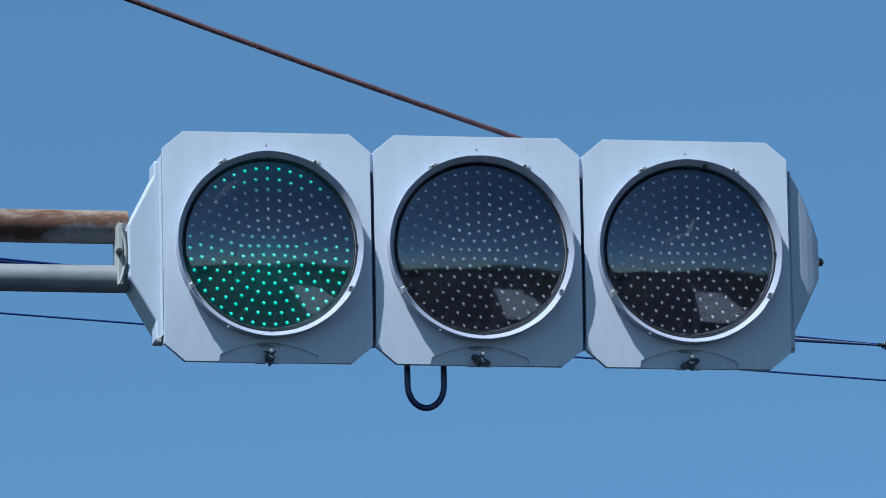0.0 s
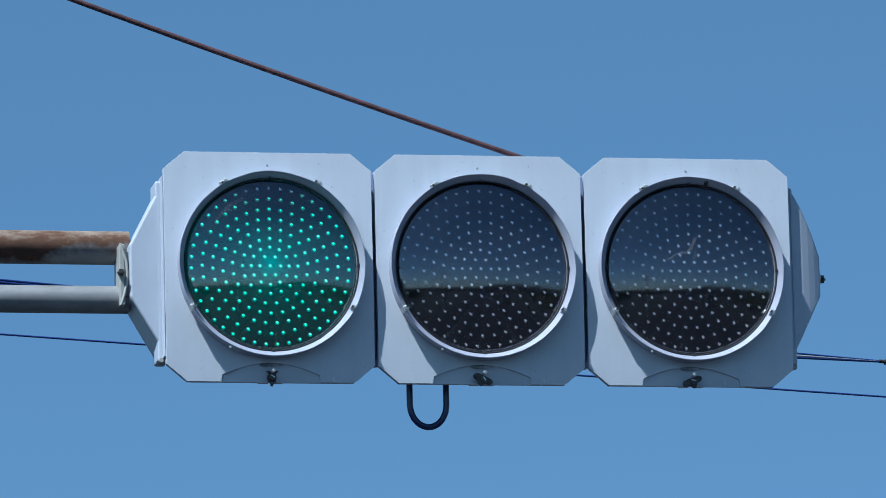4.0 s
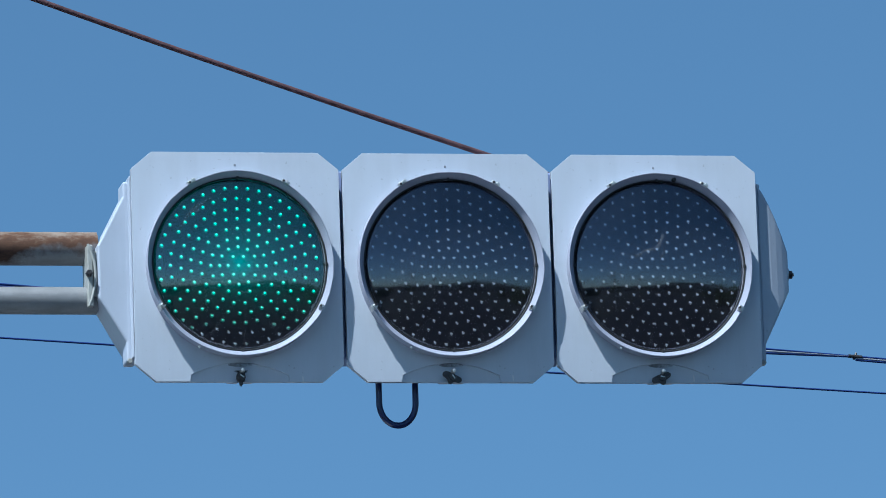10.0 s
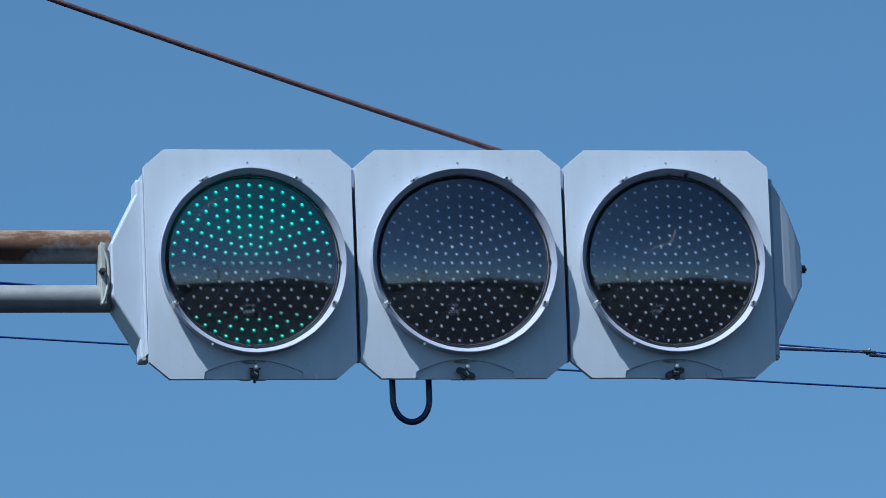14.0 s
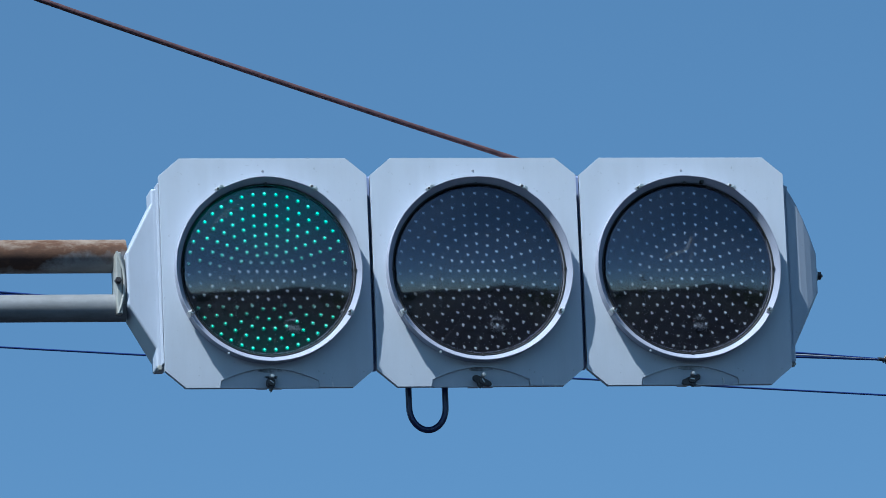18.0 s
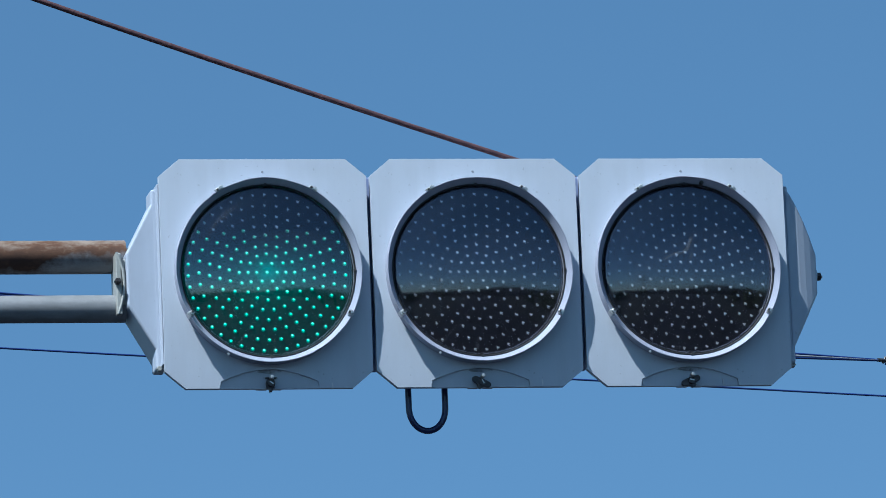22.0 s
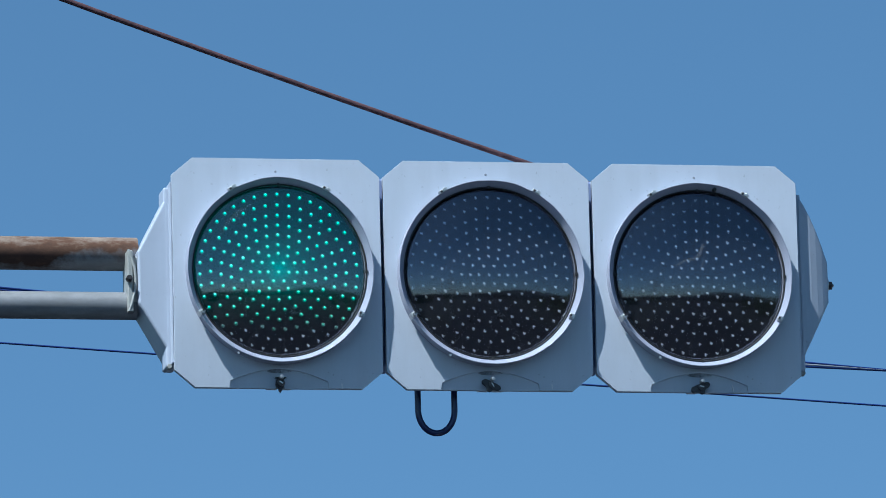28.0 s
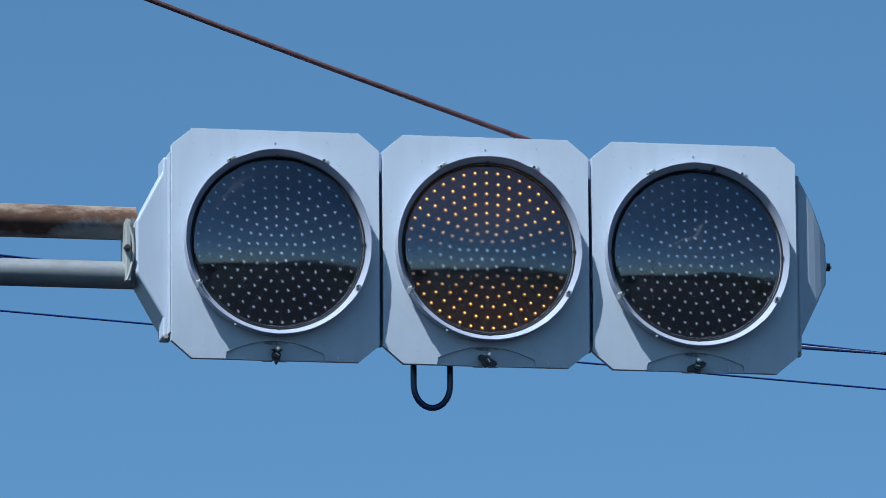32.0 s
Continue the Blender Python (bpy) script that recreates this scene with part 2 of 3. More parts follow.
ASPHALT = mottled("worn_asphalt", (0.010, 0.012, 0.019), (0.020, 0.023, 0.033), 3, 0.95)
surface(ASPHALT, "Specular IOR Level").default_value = 0.1
FIELD = mottled("dry_field_ground", (0.016, 0.019, 0.021), (0.032, 0.036, 0.038), 0.6, 0.95)
surface(FIELD, "Specular IOR Level").default_value = 0.1
LINE = mottled("worn_road_paint", (0.075, 0.075, 0.075), (0.15, 0.15, 0.147), 5, 0.7)
KERB = mottled("kerb_concrete", (0.30, 0.30, 0.29), (0.44, 0.43, 0.41), 4, 0.9)
# Distance haze is put into this leaf colour: paler and bluer
FAR_LEAF = mottled("haze_tinted_trees", (0.105, 0.125, 0.150), (0.150, 0.175, 0.205), 0.3, 0.95, 0.1)
LEAF = mottled("hedge_leaves", (0.025, 0.045, 0.015), (0.07, 0.10, 0.035), 2, 0.8)
GLASS = material("dark_window_glass", (0.02, 0.025, 0.03), 0.05)
TYRE = mottled("tyre_rubber", (0.012, 0.012, 0.012), (0.03, 0.03, 0.03), 20, 0.85)
ALLOY = material("wheel_alloy", (0.5, 0.5, 0.5), 0.35, 0.8)
WHITE_CAR = material("white_car_paint", (0.40, 0.41, 0.42), 0.25)
BLUE_CAR = material("blue_car_paint", (0.03, 0.09, 0.26), 0.2)
GREY_CAR = material("silver_car_paint", (0.24, 0.245, 0.25), 0.3, 0.3)
TRUCK_BOX = mottled("lorry_box_panel", (0.30, 0.31, 0.32), (0.42, 0.43, 0.44), 2, 0.5)
DARK_SIDE = mottled("dark_grey_lorry_side", (0.030, 0.033, 0.042), (0.050, 0.054, 0.066), 2, 0.6)
LAMP_RED = material("red_tail_lens", (0.4, 0.02, 0.02), 0.15)
LAMP_CLEAR = material("headlamp_lens", (0.7, 0.7, 0.7), 0.08)


# ---- mesh helpers ----
def part(name, bm, mat, parent=None, label="", smooth=False):
    """Links a bmesh as one mesh object, under a thing or a part."""
    me = bpy.data.meshes.new(name)
    if smooth:
        for f in bm.faces:
            f.smooth = True
    bm.to_mesh(me)
    bm.free()
    for m in mat if isinstance(mat, (list, tuple)) else (mat,):
        me.materials.append(m)
    ob = new(name, me)
    ob.parent = parent
    if label:
        tagged(ob, label)
    return ob


def empty(name, m, label, category, group=""):
    ob = new(name)
    ob.empty_display_size = 0.1
    ob.matrix_basis = m
    return tagged(ob, label, category, group)


def rounded(ob, width, segments=2):
    b = ob.modifiers.new("edges", "BEVEL")
    b.width, b.segments, b.limit_method, b.angle_limit = width, segments, "ANGLE", radians(35)
    return ob


def slab(outer, holes, y0, y1):
    """A plate in the xz plane between y0 (front) and y1, with holes through it."""
    bm = bmesh.new()
    fronts, backs = [], []
    for loop in [outer, *holes]:
        a = [bm.verts.new((x, y0, z)) for x, z in loop]
        b = [bm.verts.new((x, y1, z)) for x, z in loop]
        n = len(a)
        for k in range(n):
            bm.faces.new((a[k], a[(k + 1) % n], b[(k + 1) % n], b[k]))
        fronts += [bm.edges.get((a[k], a[(k + 1) % n])) for k in range(n)]
        backs += [bm.edges.get((b[k], b[(k + 1) % n])) for k in range(n)]
    bmesh.ops.triangle_fill(bm, use_beauty=True, edges=fronts)
    bmesh.ops.triangle_fill(bm, use_beauty=True, edges=backs)
    bmesh.ops.recalc_face_normals(bm, faces=bm.faces)
    return bm


def ring_of(r, n, x=0.0, z=0.0, start=0.0, end=360.0):
    full = end - start >= 360
    return [(x + r * math.cos(radians(start + (end - start) * k / (n if full else n - 1))),
             z + r * math.sin(radians(start + (end - start) * k / (n if full else n - 1)))) for k in range(n)]


def lathe(profile, n=96, closed=True, axis="y"):
    """Turns a profile of (radius, y) about the y axis."""
    bm = bmesh.new()
    rows = []
    for r, y in profile:
        rows.append([bm.verts.new((r * math.cos(2 * math.pi * k / n), y, r * math.sin(2 * math.pi * k / n))) for k in range(n)]
                    if r > 1e-6 else [bm.verts.new((0, y, 0))] * n)
    pairs = list(zip(rows, rows[1:])) + ([(rows[-1], rows[0])] if closed else [])
    for a, b in pairs:
        for k in range(n):
            vs = []
            for v in (a[k], a[(k + 1) % n], b[(k + 1) % n], b[k]):
                if v not in vs:
                    vs.append(v)
            if len(vs) > 2:
                bm.faces.new(vs)
    bmesh.ops.recalc_face_normals(bm, faces=bm.faces)
    if axis == "z":
        bmesh.ops.rotate(bm, verts=bm.verts, matrix=Matrix.Rotation(radians(90), 3, "X"))
    elif axis == "x":
        bmesh.ops.rotate(bm, verts=bm.verts, matrix=Matrix.Rotation(radians(-90), 3, "Z"))
    return bm


def tube(points, r, n=16):
    """A round bar along points; r is a radius or one radius for each point."""
    bm = bmesh.new()
    pts = [Vector(p) for p in points]
    rad = r if isinstance(r, (list, tuple)) else [r] * len(pts)
    rows, side = [], None
    for k, p in enumerate(pts):
        way = (pts[min(k + 1, len(pts) - 1)] - pts[max(k - 1, 0)]).normalized()
        if side is None:
            side = way.orthogonal().normalized()
        side = (side - side.dot(way) * way).normalized()
        up = way.cross(side)
        rows.append([bm.verts.new(p + rad[k] * (math.cos(2 * math.pi * j / n) * side + math.sin(2 * math.pi * j / n) * up)) for j in range(n)])
    for a, b in zip(rows, rows[1:]):
        for j in range(n):
            bm.faces.new((a[j], a[(j + 1) % n], b[(j + 1) % n], b[j]))
    for end in (bm.faces.new(rows[0]), bm.faces.new(rows[-1])):
        for edge in end.edges:
            edge.smooth = False
    bmesh.ops.recalc_face_normals(bm, faces=bm.faces)
    return bm


def block(x0, x1, y0, y1, z0, z1, edge=0.0, segments=2):
    bm = bmesh.new()
    bmesh.ops.create_cube(bm, size=1)
    bmesh.ops.scale(bm, vec=(x1 - x0, y1 - y0, z1 - z0), verts=bm.verts)
    bmesh.ops.translate(bm, vec=((x0 + x1) / 2, (y0 + y1) / 2, (z0 + z1) / 2), verts=bm.verts)
    if edge:
        bmesh.ops.bevel(bm, geom=bm.edges, offset=edge, segments=segments, affect="EDGES", profile=0.5)
    return bm


def merged(*parts):
    """One bmesh out of several; each may come as (bmesh, material number), None to keep its own numbers."""
    out = bmesh.new()
    for p in parts:
        bm, slot = p if isinstance(p, tuple) else (p, 0)
        me = bpy.data.meshes.new("piece")
        bm.to_mesh(me)
        bm.free()
        before = len(out.faces)
        out.from_mesh(me)
        out.faces.ensure_lookup_table()
        if slot is not None:
            for f in out.faces[before:]:
                f.material_index = slot
        bpy.data.meshes.remove(me)
    return out


def moved(bm, x=0, y=0, z=0, rx=0, ry=0, rz=0):
    bmesh.ops.transform(bm, matrix=pose(x, y, z, rx, ry, rz), verts=bm.verts)
    return bm


def hex_bolt(r, h, n=6):
    return lathe([(0, -h), (r * 0.8, -h), (r, -h * 0.85), (r, 0), (0, 0)], n, False)


# ---- ground, road and distance, which the lens covers mirror ----
ROAD = pose(0, 0, 0, 0, 0, 11)  # the road comes in at a slant to the signal


def strip(x0, x1, y0, y1, z0, z1, name, mat, edge=0.0):
    ob = tagged(part(name, block(x0, x1, y0, y1, z0, z1, edge), mat), kind="structure")
    ob.matrix_basis = ROAD
    return ob


ground = tagged(part("ground", slab([(-2500, -2500), (2500, -2500), (2500, 2500), (-2500, 2500)], [], 0, 0.4), FIELD),
                "dry flat field ground beside the road", "ground", kind="structure")
ground.rotation_euler = (radians(-90), 0, 0)
ground.location = (0, 0, -0.03)
road = tagged(strip(-4.6, 10.4, -480, 480, -0.4, 0.0, "road", ASPHALT), "worn grey asphalt road under the signal", "road")
pavement = tagged(strip(-8.0, -4.6, -480, 480, -0.4, 0.15, "pavement", ASPHALT, 0.02), "grey asphalt pavement beside the road", "pavement")
for x in (-4.1, 9.9):
    tagged(strip(x - 0.075, x + 0.075, -420, -8, 0.0, 0.004, "edge_line", LINE), "worn white road edge line", "road marking")
tagged(strip(3.4, 3.55, -420, -8, 0.0, 0.004, "centre_line", LINE), "worn white road centre line", "road marking")
for k in range(40):
    tagged(strip(-0.47, -0.33, -12 - 10 * k - 5, -12 - 10 * k, 0.0, 0.004, "lane_dash", LINE), "worn white dashed lane line on asphalt", "road marking", "lane line dashes")


def leaf_mass(name, spots, size, count, seed, label, category, mat=None):
    """A far belt of foliage: many small leaf clumps scattered through uneven crowns."""
    rng = random.Random(seed)
    verts, faces = [], []
    for _ in range(count):
        x, y, r, h = rng.choice(spots)
        while True:
            p = Vector((rng.uniform(-1, 1), rng.uniform(-1, 1), rng.uniform(-1, 1)))
            if 0.45 < p.length < 1 - 0.35 * noise.noise(Vector((x + 2 * p.x, y + 2 * p.y, 3 * p.z))) ** 2:
                break
        c = Vector((x + r * p.x, y + r * p.y, h * 0.52 + h * 0.48 * p.z))
        q = Euler((rng.uniform(0, 6.3), rng.uniform(0, 6.3), rng.uniform(0, 6.3))).to_matrix()
        s = size * rng.uniform(0.6, 1.4)
        k = len(verts)
        verts += [c + q @ Vector(v) for v in ((-s, 0, 0), (0, -s * 0.6, 0.2 * s), (s, 0, 0), (0, s * 0.6, 0.2 * s))]
        faces.append((k, k + 1, k + 2, k + 3))
    me = bpy.data.meshes.new(name)
    me.from_pydata(verts, [], faces)
    me.materials.append(mat or LEAF)
    ob = tagged(new(name, me), label, category, kind="stuff")
    ob.matrix_basis = ROAD
    return ob


def utility_pole(x, y, h, label, arm_turn=0, base=Matrix.Identity(4)):
    t = empty("utility_pole", base @ pose(x, y, -0.04, 0, 0, arm_turn), label, "utility pole", "utility poles")
    part("shaft", tube([(0, 0, 0), (0, 0, h * 0.5), (0, 0, h)], [0.17, 0.14, 0.105], 20), CONCRETE, t, smooth=True)
    for z in (h - 0.4, h - 1.2):
        part("crossarm", block(-0.9, 0.9, 0.1, 0.18, z - 0.04, z + 0.04, 0.005), PIPE, t)
        for k in (-0.75, -0.3, 0.3, 0.75):
            part("insulator", moved(lathe([(0.02, 0), (0.045, 0.02), (0.03, 0.05), (0.045, 0.08), (0.02, 0.12)], 12, False, "z"), k, 0.14, z + 0.165), KERB, t)
    return t


utility_pole(-8.6, -30, 8.6, "grey concrete utility pole beside the pavement", 0, ROAD)
utility_pole(-8.6, -66, 8.6, "grey concrete utility pole beside the pavement", 0, ROAD)
rng = random.Random(4)
belt = [(x, -190 + 12 * math.sin(x * 0.05) + rng.uniform(-6, 6), rng.uniform(7, 12), (rng.uniform(9, 12.5) + max(0, 2.5 - abs(x - 35) * 0.05)) * min(1.0, max(0.3, 0.3 + 0.7 * (x + 20) / 45))) for x in range(-150, 190, 9)]
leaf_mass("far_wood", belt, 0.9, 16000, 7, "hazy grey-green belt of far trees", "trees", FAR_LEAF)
grove = [(27 + rng.uniform(-6, 6), -38 - 7 * k, rng.uniform(2.5, 4), rng.uniform(5, 8)) for k in range(6)] + \
        [(-34 + rng.uniform(-4, 4), -70 - 14 * k, rng.uniform(2.2, 3.5), rng.uniform(3.5, 6)) for k in range(5)]
leaf_mass("hedge", grove, 0.25, 9000, 9, "dark green shrubs and small trees beside the road", "shrubs")

# ---- the signal ----
CENTRE = 5.40
PITCH = 0.375
signal = empty("traffic_signal", pose(0, 0, CENTRE, LEAN), "light grey horizontal three-lamp traffic signal on a pipe arm", "traffic signal")
RINGS = ((0.0182, 6, 30), (0.0334, 12, 0), (0.0490, 16, 0), (0.0667, 21, 0), (0.0842, 26, 0), (0.1017, 31, 0), (0.1203, 36, 0), (0.1395, 43, 0))
DOTS = [(0.0, 0.0)] + [(r * math.sin(radians(off + 360 * k / n)), r * math.cos(radians(off + 360 * k / n))) for r, n, off in RINGS for k in range(n)]
FOOT = -0.2041  # lower edge of a lamp door
ROWS = 32
ROW_STEP = 0.300 / ROWS


def row_of(z):
    return min(ROWS - 1, max(0, int((0.150 - z) / ROW_STEP)))


def octagon(w0, w1, z0, z1, c, d=None):
    """A rectangle with its corners cut by c across and d (or c) upwards."""
    d = d or c
    return [(w0 + c, z0), (w1 - c, z0), (w1, z0 + d), (w1, z1 - d), (w1 - c, z1), (w0 + c, z1), (w0, z1 - d), (w0, z0 + d)]


def dome(x, z, r=0.55, edge=0.152, rim=-0.009):
    """Depth of the lens cover's face at x, z."""
    return rim - (math.sqrt(r * r - x * x - z * z) - math.sqrt(r * r - edge * edge))


def bow(z):
    """How far the pressed door falls back towards its lower edge."""
    return 0.21 * max(0.0, -0.02 - z) ** 2


def bowed(bm):
    for k in range(12):
        bmesh.ops.bisect_plane(bm, geom=bm.verts[:] + bm.edges[:] + bm.faces[:], plane_co=(0, 0, -0.025 - 0.015 * k), plane_no=(0, 0, 1))
    for v in bm.verts:
        v.co.y += bow(v.co.z)
    return bm


def bead_mesh(rng):
    """An unlit LED: dark cup, with its glints modelled as a pale horizontal bar and a few bright specks."""
    j = lambda a: rng.uniform(-a, a)
    cup = lathe([(0.0030, 0.0), (0.0030, -0.0006), (0.0026, -0.0006), (0.0026, 0.0)], 10)
    bm = merged((cup, 0),
                (moved(block(-0.0022, 0.0022, -0.0022, 0.0, -0.00075, 0.00075), 0.0003 + j(0.0003), -0.0016, -0.0003 + j(0.0003), -3 + j(6), -12 + j(10), 0), 2),
                (moved(block(-0.0012, 0.0012, -0.0018, 0.0, -0.00055, 0.00055), -0.0010 + j(0.0003), -0.0014, 0.0013 + j(0.0003), -14, 42 + j(16), 0), 1),
                (moved(block(-0.0007, 0.0006, -0.0018, 0.0, -0.0006, 0.0006), 0.0008 + j(0.0006), -0.0014, -0.0021 + j(0.0004), 0, 10 + j(25), 0), 1))
    me = bpy.data.meshes.new("led")
    for f in bm.faces:
        f.smooth = False
    bm.to_mesh(me)
    bm.free()
    for m in (RUBBER, GLINT_BITS, GLINT_BAR):
        me.materials.append(m)
    return me


LED_MESHES = [bead_mesh(random.Random(20 + k)) for k in range(7)]


def lamp_unit(x, wing_turn):
    """One lamp of the signal: housing, door, bezel, cover, board with its LEDs, latch and clips."""
    u = rounded(part("lamp_unit", slab(octagon(-0.168, 0.168, -0.160, 0.178, 0.05), [], 0.028, 0.120), PAINT, signal), 0.012, 3)
    u.location = (x, 0, 0)
    hole = ring_of(0.1640, 72, OX, OZ)
    back = octagon(-0.1842, 0.1842, FOOT, 0.2041, 0.0364, 0.0304)
    arch = [(0.086 - 0.172 * k / 16, FOOT + 0.0335 * math.sin(math.pi * (0.12 + 0.76 * k / 16))) for k in range(17)]
    front = [back[0], (-0.088, FOOT), *arch[::-1], (0.088, FOOT), *back[1:-2], back[-2], back[-1]]
    rounded(part("door", bowed(slab(back, [hole], 0.0078, 0.0160)), PAINT, u), 0.0025)
    rounded(part("door_face", bowed(slab(front, [hole], 0.0035, 0.0110)), PAINT, u), 0.0015, 2)
    # added dark slab: paints the shaded lower edge of the door
    part("door_edge_shade", bowed(slab(octagon(-0.1775, 0.1775, FOOT + 0.0015, 0.2000, 0.034, 0.030), [hole], 0.0164, 0.0225)), JOINT_SHADE_GREY, u, "added dark slab for the shade under the lamp door's edge")
    bezel = part("bezel", lathe([(0.1646, 0.02), (0.1652, -0.0205), (0.1648, -0.0213), (0.1638, -0.0213), (0.1634, -0.0205),
                         (0.1548, -0.0085), (0.1540, -0.0075), (0.1538, 0.02)], 144), BEZEL, u, smooth=False)
    for v in bezel.data.vertices:
        a = math.atan2(v.co.z, v.co.x)
        dent = noise.noise(Vector((3.2 * math.cos(a) + 9 * x, 3.2 * math.sin(a), 0.0))) + 0.6 * noise.noise(Vector((9 * math.cos(a), 9 * math.sin(a), 9 * x)))
        deep = min(1.0, max(0.0, (0.004 - v.co.y) / 0.02))
        v.co.x, v.co.z = v.co.x * (1 + 0.005 * dent * deep), v.co.z * (1 + 0.005 * dent * deep)
        v.co.y -= 0.0016 * dent * deep
    gasket = part("gasket", lathe([(0.1550, -0.0080), (0.1546, -0.0098), (0.1537, -0.0106), (0.1527, -0.0100), (0.1524, -0.006), (0.1550, -0.005)], 120), RUBBER, u, "black rubber lens gasket", True)
    steps = 20
    outer = [(0.1530 * k / steps, dome(0.1530 * k / steps, 0)) for k in range(steps + 1)]
    inner = [(r * 0.99, y + 0.0022) for r, y in outer[::-1]]
    shell = merged((lathe(outer + [(0.1532, -0.0055)], 96, False), 0), (lathe(inner, 96, False), 1))
    bmesh.ops.recalc_face_normals(shell, faces=shell.faces)
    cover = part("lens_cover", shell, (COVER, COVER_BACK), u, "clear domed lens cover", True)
    cover.visible_shadow = False
    board = part("led_board", lathe([(0, BOARD), (0.1540, BOARD), (0.1540, BOARD + 0.018), (0, BOARD + 0.018)], 64, False), PLATE, u, "near-black board behind the LEDs")
    for ob in (bezel, gasket, cover, board):
        ob.location = (OX, 0, OZ)
    for k, (dx, dz) in enumerate(DOTS):
        led = new("led", rng.choice(LED_MESHES))
        led.parent = u
        led.location = (dx + OX, BOARD, dz + OZ)
        led.rotation_euler = (0, rng.uniform(-0.35, 0.35), 0)
    # clips and screws round the bezel
    for a in (60, 120):
        c, s = math.cos(radians(a)), math.sin(radians(a))
        b = merged((block(-0.008, 0.008, -0.0235, -0.012, -0.003, 0.003, 0.001), 0), (moved(hex_bolt(0.0032, 0.004, 8), 0.003, -0.021, 0.001), 0), (moved(hex_bolt(0.0022, 0.003, 8), -0.004, -0.0225, 0.0), 1))
        part("clip", moved(b, OX + 0.1665 * c, 0, OZ + 0.1665 * s, 0, 90 - a, 0), (SILVER, DARK_METAL), u, "small bright metal clip")
    for a in (209, 331):
        c, s = math.cos(radians(a)), math.sin(radians(a))
        b = merged((block(-0.005, 0.005, -0.022, -0.004, -0.005, 0.004, 0.001), 0), (moved(hex_bolt(0.0042, 0.006, 6), 0, -0.021, -0.003), 0), (moved(hex_bolt(0.0022, 0.003, 6), 0.001, -0.027, -0.004), 1))
        part("clip", moved(b, OX + 0.1625 * c, 0, OZ + 0.1625 * s, 0, 90 - a, 0), (SILVER, DARK_METAL), u, "small metal clip with a dark bolt")
    for a in (0, 90, 180, 270):
        part("lens_stop", moved(block(-0.002, 0.002, -0.0128, -0.006, -0.0026, 0.0026, 0.0006), OX + 0.1535 * math.cos(radians(a)), 0, OZ + 0.1535 * math.sin(radians(a))), RUBBER, u)
    part("bezel_screw", moved(hex_bolt(0.0024, 0.004, 8), -0.076, -0.0185, -0.149), SILVER, u)
    part("door_screw", moved(lathe([(0, -0.0006), (0.0018, -0.0006), (0.0022, 0), (0.0022, 0.004), (0, 0.004)], 12, False), 0, 0.0035, 0.181), SEAM, u, "small sunk screw head")
    # wing latch in the arched recess
    if wing_turn > 60:  # turned so that the wing points at the road: a round washer and a short tail
        wing = slab([(0.0080 * math.cos(a), 0.0100 * math.sin(a) - (0.005 if abs(a - 4.71) < 0.4 else 0.0)) for a in [2 * math.pi * k / 24 for k in range(24)]], [], -0.012, -0.004)
    else:
        wing = slab([(-0.017, -0.004), (-0.019, 0.001), (-0.015, 0.006), (-0.006, 0.0065), (0.006, 0.0060), (0.015, 0.0050), (0.018, 0.0005), (0.015, -0.0045), (0.006, -0.0060), (0.002, -0.013), (-0.003, -0.0125), (-0.007, -0.0065)], [], -0.013, -0.006)
    bmesh.ops.bevel(wing, geom=wing.edges, offset=0.0012, segments=2, affect="EDGES", profile=0.5)
    wing = merged((wing, 0), (lathe([(0, -0.0165), (0.0055, -0.0160), (0.0068, -0.012), (0.0068, 0.004), (0, 0.004)], 18, False), 0), (moved(block(-0.004, 0.004, -0.0172, -0.012, -0.001, 0.001, 0.0003), 0.001, 0, 0.0006, 0, 35, 0), 1))
    part("latch", moved(wing, 0, 0.011, -0.1975, 0, wing_turn if wing_turn < 60 else 0, 0), (DARK_METAL, SILVER), u, "blackened wing latch")
    part("latch_screw", moved(lathe([(0, -0.023), (0.0030, -0.0225), (0.0042, -0.019), (0.0042, -0.010), (0, -0.010)], 12, False), 0.001, 0.008, -0.1880), SILVER, u, "bright screw above the latch")
    part("side_collar", block(0.1670, 0.2080, 0.032, 0.110, -0.158, 0.178, 0.004), JOINT_SHADE_GREY, u, "dark joint between two lamp housings") if x < 0.2 else None
    part("drain_lip", block(-0.022, -0.004, 0.011, 0.026, FOOT - 0.0010, FOOT + 0.0005), PAINT, u)
    part("drain_lip", block(0.004, 0.022, 0.011, 0.026, FOOT - 0.0010, FOOT + 0.0005), PAINT, u)
    # half-clear brownish patch at the crest of the arch
    dark_patch = [(0.022 * math.cos(a), FOOT + 0.0295 + 0.0036 * math.sin(a)) for a in [math.pi * k / 12 for k in range(24)]]
    part("dark_patch", bowed(slab(dark_patch, [], 0.0030, 0.0034)), DARK_PATCH, u, "brownish patch over the latch")
    return u


def pale_mark(u, x, z, w, h, turn, mat, label):
    part("pale_mark", moved(slab([(-w, -h), (w * 0.3, -h * 0.8), (w, h * 0.2), (w * 0.6, h), (-w * 0.5, h * 0.7)], [], 0.0032 + bow(z), 0.0055 + bow(z)), x, 0, z, 0, turn, 0), mat, u, label)


units = [lamp_unit(-PITCH, 84), lamp_unit(0, 24), lamp_unit(PITCH, -22)]


